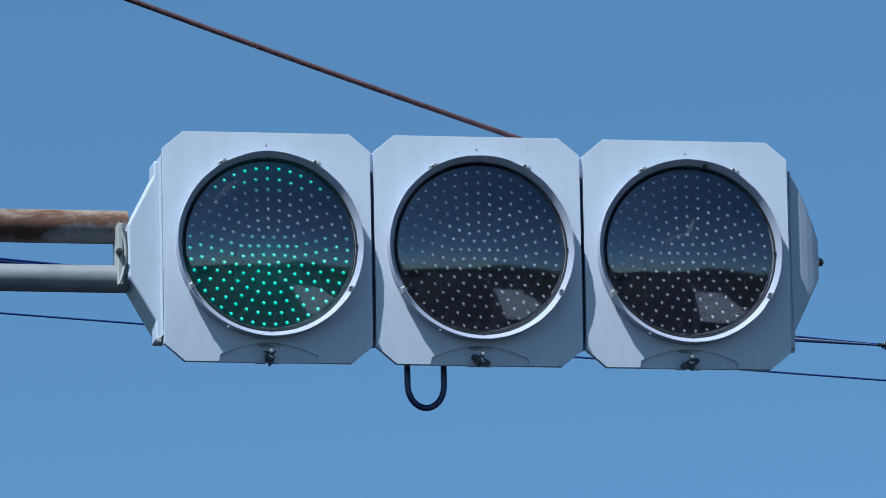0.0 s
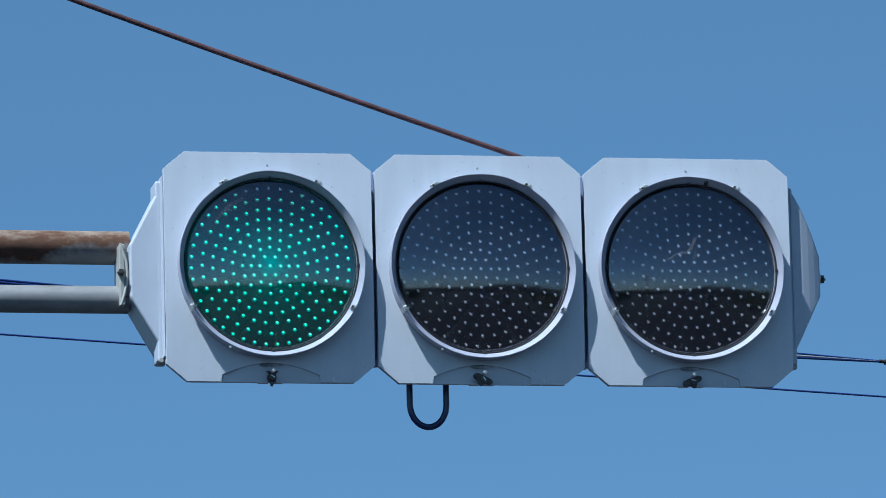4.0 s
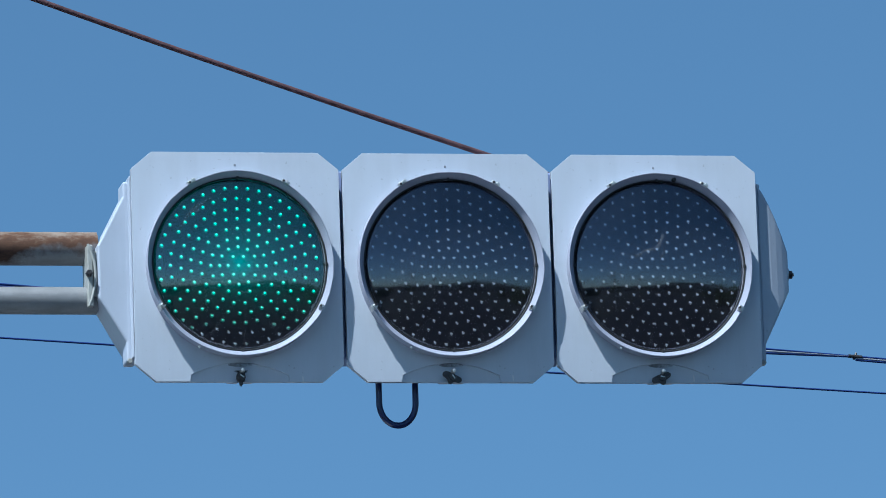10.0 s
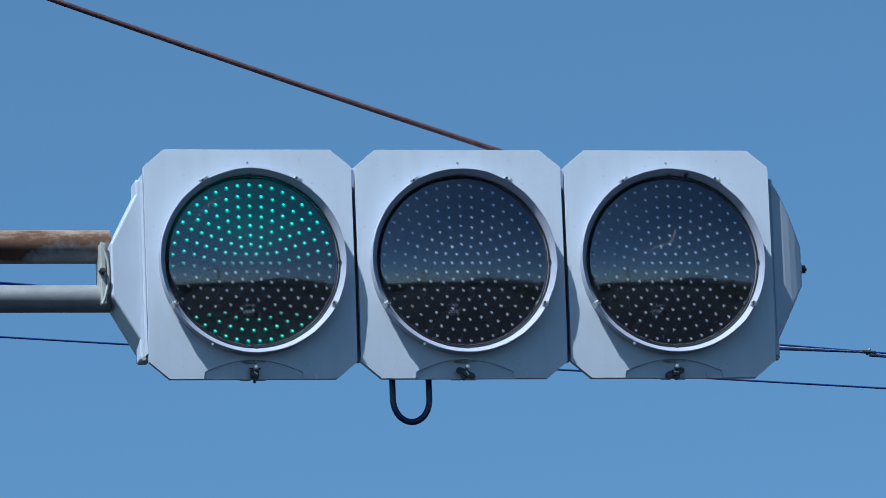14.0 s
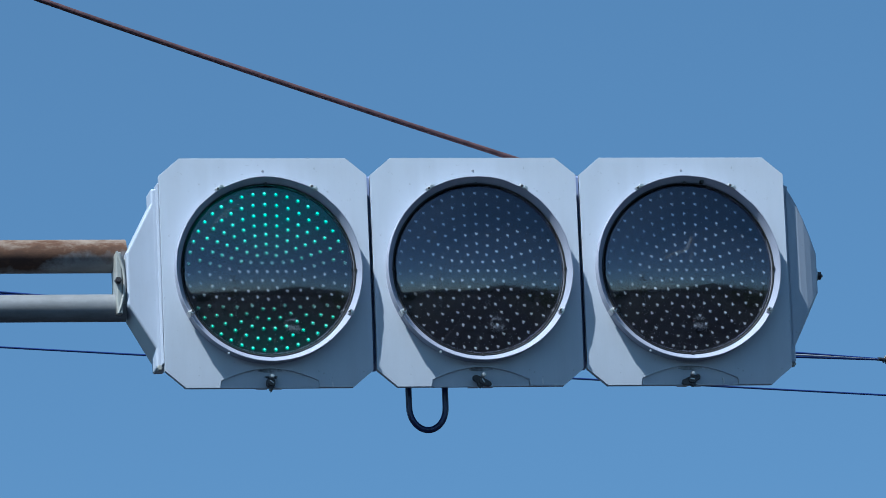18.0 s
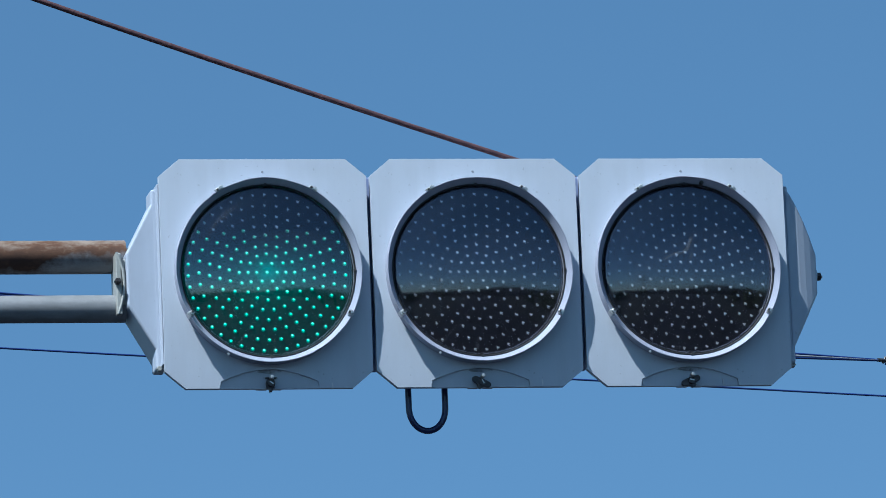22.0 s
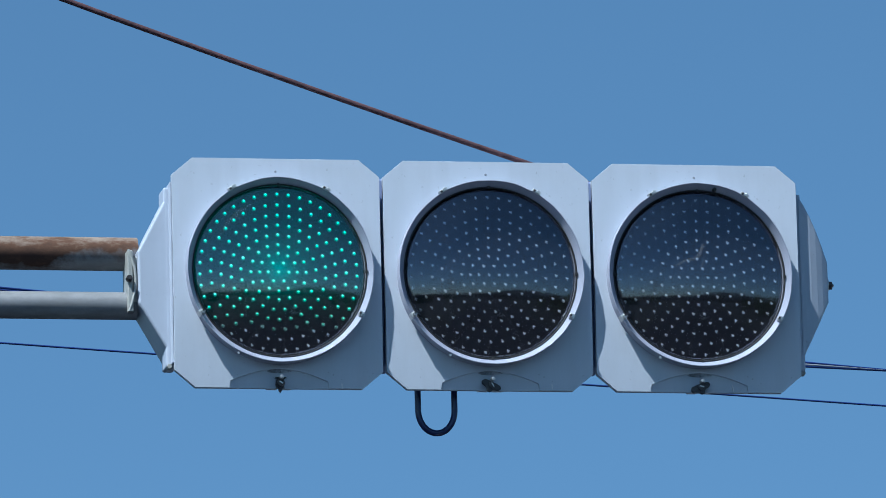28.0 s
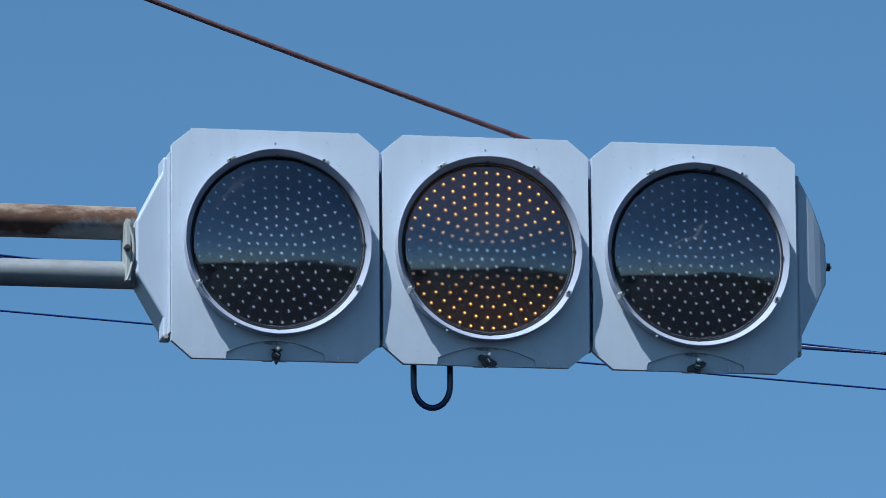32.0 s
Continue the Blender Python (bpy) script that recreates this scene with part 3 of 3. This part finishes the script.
def led_rows(u, mat, label):
    """The glowing chips of a lamp, row by row. A row shines when it stands forward in its domes and dims as it sinks back into the board."""
    rows = []
    for k in range(ROWS):
        bits = []
        z1, z0 = 0.150 - k * ROW_STEP, 0.150 - (k + 1) * ROW_STEP
        side = [(math.sqrt(max(0.0, 0.1525 ** 2 - z * z)), z) for z in [z0 + (z1 - z0) * j / 4 for j in range(5)]]
        # added slab of the row that carries the painted lens haze
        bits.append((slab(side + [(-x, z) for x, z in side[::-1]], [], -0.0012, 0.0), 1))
        for dx, dz in DOTS:
            if row_of(dz) == k:
                # added low dome whose emission paints the chip's halo
                bits.append((moved(lathe([(0.0038, -0.0014), (0.0030, -0.0040), (0, -0.0043)], 10, False), dx, 0, dz), 2))
                chip = lathe([(0.0020, -0.0016), (0.0019, -0.0044), (0.0014, -0.0048), (0, -0.0050)], 10, False)
                bmesh.ops.scale(chip, vec=(1.08, 1, 0.84), verts=chip.verts)
                core = lathe([(0.0012, -0.0048), (0.0010, -0.0055), (0, -0.0057)], 8, False)
                bmesh.ops.translate(core, verts=core.verts, vec=(-0.0004, 0, 0.0003))
                bits.append((moved(merged((chip, 0), (core, 3)), dx, 0, dz, 0, 18, 0), None))
        rows.append(part("light_row", merged(*bits), mat, u, label, False))
    return rows


# One small pale tilted mark low on each door
for u, x, z in ((units[0], 0.111, -0.199), (units[1], 0.110, -0.196), (units[2], 0.060, -0.197)):
    pale_mark(u, x, z, 0.0016, 0.0065, -12, PALE_TONE, "small pale mark on the door")
# Black blob added in place of a dark hole in the bezel
part("bezel_hole_spot", moved(lathe([(0, -0.006), (0.0030, -0.0055), (0.0042, -0.001), (0.0042, 0.003), (0, 0.003)], 12, False), 0.031 + OX, -0.012, 0.1565), RUBBER, units[2], "black spot standing in for a hole in the bezel")

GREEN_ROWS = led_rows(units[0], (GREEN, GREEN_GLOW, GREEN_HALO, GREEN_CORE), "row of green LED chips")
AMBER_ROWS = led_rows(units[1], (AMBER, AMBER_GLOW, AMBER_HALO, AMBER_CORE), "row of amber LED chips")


def residue(u, pts, r, label, mat=SMEAR):
    v = [(x, dome(x, z) - 0.0008, z) for x, z in pts]
    part("smear", tube(v, r, 8), mat, u, label, True)


residue(units[2], [(-0.046, 0.014), (-0.038, 0.018), (-0.030, 0.023), (-0.020, 0.0255), (-0.010, 0.027), (-0.002, 0.034), (0.002, 0.044), (0.006, 0.053)], [0.0008, 0.0022, 0.0014, 0.0030, 0.0018, 0.0034, 0.0022, 0.0034], "dried whitish smear on the lens cover")
residue(units[2], [(0.000, 0.012), (0.004, 0.020), (0.006, 0.028)], [0.0006, 0.0012, 0.0005], "dried whitish smear on the lens cover")
residue(units[0], [(-0.105, 0.060), (-0.090, 0.085), (-0.070, 0.104), (-0.046, 0.118)], [0.0008, 0.0024, 0.0034, 0.0010], "faint scratch on the lens cover", SMEAR_PALE)
residue(units[0], [(-0.074, 0.098), (-0.069, 0.092)], [0.0034, 0.0016], "small chip in the lens cover", SMEAR_PALE)
residue(units[1], [(-0.086, 0.066), (-0.076, 0.050)], [0.0006, 0.0006], "faint scratch on the lens cover")


def frustum(x0, base, x1, top, edge=0.006, chin=0.0, belly=0.0):
    """A tapered cap between two upright rectangles (y0, y1, z0, z1) at x0 and x1, cut back by chin along its lower front edge, its upper and front sides swelling by belly."""
    bm = bmesh.new()
    vs = []
    for k in range(6):
        f = k / 5
        r = [a + (b - a) * f for a, b in zip(base, top)]
        swell = belly * 4 * f * (1 - f)
        r[0], r[3] = r[0] - 0.35 * swell, r[3] + swell
        x = x0 + (x1 - x0) * f
        vs.append([bm.verts.new((x, y, z)) for y, z in ((r[0], r[2] + chin), (r[1], r[2]), (r[1], r[3]), (r[0], r[3]))])
    for a, b in zip(vs, vs[1:]):
        for k in range(4):
            bm.faces.new((a[k], a[(k + 1) % 4], b[(k + 1) % 4], b[k]))
    bm.faces.new(vs[0])
    bm.faces.new(vs[-1])
    bmesh.ops.recalc_face_normals(bm, faces=bm.faces)
    sharp = [e for e in bm.edges if e.calc_face_angle(0.0) > 0.5]
    bmesh.ops.bevel(bm, geom=sharp, offset=edge, segments=3, affect="EDGES", profile=0.5)
    return bm


for s in (-1, 1):
    end = 0.6205 if s > 0 else 0.6165
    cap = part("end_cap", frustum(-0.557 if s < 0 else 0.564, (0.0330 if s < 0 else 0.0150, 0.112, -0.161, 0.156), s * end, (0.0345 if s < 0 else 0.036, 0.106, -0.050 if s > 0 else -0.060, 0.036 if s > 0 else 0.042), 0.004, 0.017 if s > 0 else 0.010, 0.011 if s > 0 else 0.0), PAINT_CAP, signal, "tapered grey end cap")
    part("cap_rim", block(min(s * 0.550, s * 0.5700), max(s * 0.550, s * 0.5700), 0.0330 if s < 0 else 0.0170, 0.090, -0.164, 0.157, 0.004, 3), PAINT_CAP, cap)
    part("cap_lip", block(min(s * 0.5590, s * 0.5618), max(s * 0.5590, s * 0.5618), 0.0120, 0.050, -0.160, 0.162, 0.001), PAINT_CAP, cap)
    part("cap_screw", moved(hex_bolt(0.005, 0.012), s * 0.566, 0.034, -0.165), BRACKET, cap)
part("end_bolt", merged((lathe([(0, 0), (0.013, 0), (0.013, 0.003), (0, 0.003)], 20, False, "x"), 1), moved(lathe([(0, 0.003), (0.0075, 0.003), (0.0075, 0.011), (0, 0.011)], 6, False, "x"))), (DARK_METAL, SILVER), signal, "dark bolt and washer on the end cap").location = (0.6235, 0.070, 0.003)
part("end_stud", lathe([(0, 0), (0.004, 0), (0.003, 0.014), (0, 0.014)], 10, False, "x"), SILVER, signal).location = (0.6235, 0.070, 0.003)

# bracket between the arm and the end cap
bracket = part("bracket", merged(block(-0.6340, -0.6240, 0.044, 0.105, -0.064, 0.046, 0.002), block(-0.626, -0.614, 0.052, 0.105, -0.045, 0.036, 0.002)), BRACKET, signal, "zinc bracket plate that joins arm and signal")
part("bracket_hook", tube([(-0.632, 0.046, 0.047), (-0.627, 0.045, 0.032), (-0.6215, 0.044, 0.015), (-0.620, 0.044, -0.006), (-0.6215, 0.044, -0.028), (-0.627, 0.045, -0.050), (-0.632, 0.046, -0.063)], 0.0026, 10), BRACKET, bracket, smooth=True)
part("bracket_bolt", merged(moved(hex_bolt(0.0065, 0.008), -0.632, 0.044, -0.006), moved(lathe([(0, -0.014), (0.0035, -0.014), (0.0035, 0), (0, 0)], 10, False), -0.632, 0.040, -0.006)), DARK_METAL, bracket)

loop = [(-0.0885 + 0.0325 * math.cos(a), 0.06, -0.232 + 0.0405 * math.sin(a)) for a in [math.pi * (1 + k / 20) for k in range(21)]]
part("cable_loop", tube([(-0.121, 0.06, -0.17)] + loop + [(-0.056, 0.06, -0.17)], 0.0056, 14), CABLE, signal, "black cable loop under the middle lamp", True)

# ---- the arm, its pole and the rusty tie rod ----
POLE_X = -5.6
HUB = CENTRE - 0.15  # height of the signal above the pole's foot
pole = empty("signal_pole", pose(POLE_X, 0.06, 0.15), "galvanised steel signal pole with rusty pipe arm", "signal pole")
part("shaft", tube([(0, 0, 0), (0, 0, 3), (0, 0, HUB + 2.75)], [0.085, 0.082, 0.075], 28), PIPE, pole, smooth=True)
part("base_plate", block(-0.2, 0.2, -0.2, 0.2, 0.0, 0.025, 0.004), PIPE, pole)
part("pole_cap", moved(lathe([(0, 0.03), (0.05, 0.025), (0.08, 0.0), (0, 0.0)], 24, False, "z"), 0, 0, HUB + 2.75), PIPE, pole)
up = part("upper_arm_pipe", tube([(0.0, 0, 0), (2.4, 0, 0), (4.990, 0, 0)], 0.0296, 32), PIPE_RUST, pole, "galvanised pipe with rust along its top", True)
up.location = (0, 0.035, HUB + 0.0549)
low = part("lower_arm_pipe", tube([(0.0, 0, 0), (2.4, 0, 0), (4.985, 0, 0)], 0.0243, 32), PIPE, pole, "dull galvanised pipe", True)
low.location = (0, 0.022, HUB - 0.0426)
rod_pts = []
for k in range(33):
    x = 0.275 - 5.87 * k / 32
    rod_pts.append((x - POLE_X, 0.0, HUB + 0.2521 - 0.3386 * x + 0.0187 * x * x))
part("tie_rod", tube(rod_pts, 0.0049, 14), RUST_ROD, pole, "rusted thin tie rod", True)
part("rod_lug", block(5.845, 5.89, -0.012, 0.012, HUB + 0.150, HUB + 0.186, 0.003), RUST_ROD, pole)

# ---- overhead lines far behind ----


def line_at(p, q, n, s0, s1, sag):
    """Points of a wire through p and q, reaching from s0 to s1 times their distance, hanging by sag in its middle."""
    p, q = Vector(p), Vector(q)
    out = []
    for k in range(n + 1):
        s = s0 + (s1 - s0) * k / n
        f = k / n
        out.append(p + (q - p) * s + Vector((0, 0, sag * ((2 * f - 1) ** 2 - (2 * (0 - s0) / (s1 - s0) - 1) ** 2))))
    return out


wire = empty("overhead_wire", pose(0, 0, 0), "thin dark overhead wire strung between poles", "wire")
part("wire", tube(line_at((0.082, 6.639, 7.0122), (2.549, 7.176, 7.0024), 60, -9, 9, 0.25), 0.0027, 8), WIRE, wire, smooth=True)
cable = empty("overhead_cable", pose(0, 0, 0), "dark twin overhead cable with a clamp", "cable")
A, B = Vector((-0.192, 4.608, 6.6087)), Vector((1.814, 5.198, 6.6079))
JOINT = 1.114
part("cable", tube(line_at(A, B, 50, -9, JOINT, 0.0), 0.0030, 8), WIRE, cable, smooth=True)
second = [A + (B - A) * s - Vector((0, 0, 0.0120 * min(1.0, (JOINT - s) / 0.14))) for s in [-9 + (JOINT + 9) * k / 80 for k in range(80)] + [JOINT]]
part("cable", tube(second, 0.0030, 8), WIRE, cable, smooth=True)
part("clamp", merged(tube([A + (B - A) * (JOINT - 0.010), A + (B - A) * (JOINT + 0.008)], 0.0045, 10), tube([A + (B - A) * (JOINT - 0.003) - Vector((0, 0, 0.007)), A + (B - A) * (JOINT + 0.001) + Vector((0, 0, 0.009))], 0.0030, 8)), DARK_METAL, cable, "dark clamp round the cables")
low_run = Vector((0, 0, 0.0085))
part("cable", tube(line_at(A, B, 40, JOINT, 9, 0.0), 0.0030, 8), WIRE, cable, smooth=True)
part("cable", tube([p - low_run for p in line_at(A, B, 40, JOINT, 9, 0.0)], 0.0028, 8), WIRE, cable, smooth=True)
part("cable", tube([p - low_run * 0.5 for p in line_at(A, B, 40, JOINT, 9, 0.0)], 0.0030, 8), PALE_CABLE, cable, "pale grey cable between the dark ones", True)
middle = [(p + q) / 2 for p, q in zip(line_at(A, B, 80, -9, JOINT, 0.0), second)]
split = next(k for k, p in enumerate(middle) if p.x > 0.0)
part("cable", tube(middle[:split + 1], 0.0034, 8), WIRE, cable, smooth=True)
part("cable", tube(middle[split:], 0.0031, 8), PALE_CABLE, cable, "pale grey cable between the dark ones", True)
for x, y, h, turn in ((-22.1, 1.81, 7.45, 12), (22.3, 11.47, 7.45, 12), (-18.25, -0.70, 6.84, 16), (17.86, 9.92, 6.84, 16)):
    utility_pole(x, y - 0.14, h, "grey concrete utility pole carrying overhead lines", turn)


# ---- traffic on the road, seen only as reflections in the covers ----
def wheel(t, x, y, r):
    s = 1 if x > 0 else -1
    w = part("wheel", moved(lathe([(r * 0.62, -0.1), (r * 0.95, -0.1), (r, -0.07), (r, 0.07), (r * 0.95, 0.1), (r * 0.62, 0.1)], 24, True, "x"), x, y, r), TYRE, t)
    part("rim", moved(lathe([(0, s * 0.085), (r * 0.2, s * 0.09), (r * 0.62, s * 0.07), (r * 0.62, -s * 0.05), (0, -s * 0.05)], 16, False, "x"), x, y, r), ALLOY, w)


def side_shape(pts, x0, x1):
    """A body out of its side outline (y, z), front towards +y."""
    bm = slab(pts, [], -x1, -x0)
    bmesh.ops.rotate(bm, verts=bm.verts, matrix=Matrix.Rotation(radians(90), 3, "Z"))
    return bm


def car(label, paint):
    t = empty("car", pose(0, 0, 0), label, "car", "cars on the road")
    rounded(part("body", side_shape([(-2.1, 0.25), (2.05, 0.25), (2.15, 0.5), (2.05, 0.72), (1.2, 0.92), (-1.9, 0.98), (-2.12, 0.8)], -0.84, 0.84), paint, t), 0.09, 3)
    rounded(part("cabin", side_shape([(1.1, 0.9), (0.45, 1.44), (-1.2, 1.48), (-1.85, 0.95)], -0.70, 0.70), GLASS, t, "dark glass cabin"), 0.06, 3)
    rounded(part("roof", side_shape([(0.42, 1.43), (0.35, 1.475), (-1.15, 1.51), (-1.25, 1.46)], -0.66, 0.66), paint, t), 0.02)
    for x in (-0.76, 0.76):
        for y in (-1.3, 1.32):
            wheel(t, x, y, 0.31)
        part("headlight", block(x - 0.16, x + 0.05 if x > 0 else x + 0.16, 2.0, 2.12, 0.58, 0.72, 0.02), LAMP_CLEAR, t)
        part("tail_light", block(x - 0.1, x + 0.1, -2.14, -2.03, 0.66, 0.84, 0.02), LAMP_RED, t)
    part("front_bumper", block(-0.8, 0.8, 2.0, 2.2, 0.28, 0.48, 0.05), paint, t)
    return t


def lorry(label, cab_paint, tail=4.3, top=3.4, half=1.0, side=None):
    t = empty("lorry", pose(0, 0, 0), label, "lorry", "lorries on the road")
    box = rounded(part("cargo_box", block(-half, half, -tail, 1.9, 0.95, top), side or TRUCK_BOX, t), 0.03)
    if side:
        part("box_roof", block(-half + 0.03, half - 0.03, 0.03 - tail, 1.87, top - 0.01, top + 0.02, 0.008), TRUCK_BOX, box, "pale roof panel of the cargo box")
    rounded(part("cab", side_shape([(2.05, 0.5), (3.9, 0.5), (3.92, 1.3), (3.7, 2.5), (2.05, 2.6)], -1.05, 1.05), cab_paint, t), 0.08, 3)
    part("windscreen", moved(block(-0.95, 0.95, -0.02, 0.02, 0, 0.95, 0.01), 0, 3.87, 1.45, 12), GLASS, t)
    part("chassis", block(-0.45, 0.45, 0.1 - tail, 3.6, 0.5, 0.93, 0.02), DARK_METAL, t)
    for x in (-0.95, 0.95):
        for y in (1.4 - tail, 2.9):
            wheel(t, x, y, 0.42)
        part("headlight", block(x - 0.15, x + 0.15, 3.88, 3.97, 0.7, 0.9, 0.02), LAMP_CLEAR, t)
        part("tail_light", block(x - 0.12, x + 0.12, -tail - 0.06, 0.05 - tail, 0.75, 0.9, 0.02), LAMP_RED, t)
    return t


CAR_WHITE, CAR_GREY = car("white family car driving on the road", WHITE_CAR), car("silver family car driving on the road", GREY_CAR)
LORRY, LORRY_BLUE = lorry("dark box lorry with a pale roof driving on the road", WHITE_CAR, 5.7, 3.8, 1.2, DARK_SIDE), lorry("box lorry with a blue cab driving on the road", BLUE_CAR)
# (thing, lane x, speed along the road in m/s, time at which it is 10 m before the signal)
TRAFFIC = [
    (LORRY, 2.0, 24.0, -0.146), (CAR_WHITE, 1.6, 16.0, 2.65), (CAR_GREY, 1.6, 16.0, 3.45), (copy_thing(LORRY, pose(0, 0, 0)), 7.0, -16.0, 1.1),
    (copy_thing(CAR_WHITE, pose(0, 0, 0)), 1.4, 16.0, 7.75), (LORRY_BLUE, -1.6, 16.0, 9.22), (copy_thing(CAR_WHITE, pose(0, 0, 0)), -2.0, 16.0, 14.9),
    (copy_thing(CAR_GREY, pose(0, 0, 0)), 1.6, 16.0, 16.6), (copy_thing(CAR_WHITE, pose(0, 0, 0)), 2.0, 16.0, 18.65),
    (copy_thing(CAR_GREY, pose(0, 0, 0)), 1.6, 16.0, 20.55), (copy_thing(CAR_WHITE, pose(0, 0, 0)), 1.4, 16.0, 27.5), (copy_thing(CAR_GREY, pose(0, 0, 0)), 1.4, 16.0, 29.6),
]

# ---- what moves ----
# Where the dark band of the flickering lamps stands, in lens radii below the centre, at each half second
BAND = (
    (0.0, -0.38), (0.5, -0.53), (1.0, -1.05), (1.5, -1.2), (2.0, -1.35), (2.4, -1.35), (2.41, 1.35), (2.5, 1.05), (3.0, 1.3), (3.2, 1.35), (3.21, -1.35), (3.5, -1.2), (5.5, -0.95), (6.0, -0.78), (6.5, -1.0),
    (6.8, -1.35), (6.81, 1.35), (7.0, 1.22), (7.5, 1.15), (8.0, 1.3), (8.5, 1.2), (9.0, 1.1), (9.5, 1.04), (10.0, 1.00), (10.5, 0.97), (11.0, 0.9), (11.5, 0.75), (12.0, 0.75), (12.5, 0.64),
    (13.0, 0.36), (13.5, 0.25), (14.0, 0.3), (14.5, 1.3), (16.5, 0.85), (17.0, 0.7), (17.5, 0.05), (18.0, 0.15), (18.5, 0.2), (19.0, 0.22), (19.5, 0.22), (20.0, 0.25), (20.5, -0.05), (21.0, -0.38),
)
BAND += (
    (21.5, -0.5), (22.0, -0.75), (22.5, -0.9), (23.0, -1.02), (23.5, -1.07), (24.0, -1.08), (24.5, -1.2), (24.8, -1.35), (24.81, 1.35), (25.0, 1.25), (25.5, 1.08), (27.5, 0.95), (28.0, 0.9), (28.6, 0.92),
    (28.7, 1.3), (29.5, 1.2), (30.0, 0.95), (30.5, 0.58), (31.0, 0.5), (31.5, 0.15), (32.0, 0.1),
)
GREEN_END, AMBER_START = 28.6, 28.7


def band_at(t):
    for (t0, a), (t1, b) in zip(BAND, BAND[1:]):
        if t0 <= t <= t1:
            return a + (b - a) * (t - t0) / (t1 - t0)
    return BAND[-1][1]


def row_shine(k, t, dark):
    """How strongly row k shines at t: the mains' beat, 0 in the dark band and 1 well away from it."""
    v = -(0.150 - (k + 0.5) * ROW_STEP) / 0.150
    beat = abs(math.sin(math.pi * (v - band_at(t)) / 2.7))
    return min(1.0, max(0.0, (beat - dark) / 0.55))


def motions():
    times = sorted(set([0.5 * k for k in range(65)] + [GREEN_END, AMBER_START]))
    for rows, on, dark in ((GREEN_ROWS, lambda t: t <= GREEN_END, 0.24), (AMBER_ROWS, lambda t: t >= AMBER_START, 0.12)):
        for k, row in enumerate(rows):
            keys = []
            for t in times:
                s = row_shine(k, t, dark) if on(t) else 0.0
                keys.append((t, pose(OX, BOARD + (SINK * (1 - s) if s > 0.06 else 0.0062), OZ)))
            walk(row, keys)
    for thing, x, v, t0 in TRAFFIC:
        walk(thing, [(2 * k, ROAD @ pose(x, -10 + v * (2 * k - t0), 0, 0, 0, 0 if v > 0 else 180)) for k in range(17)])


motions()
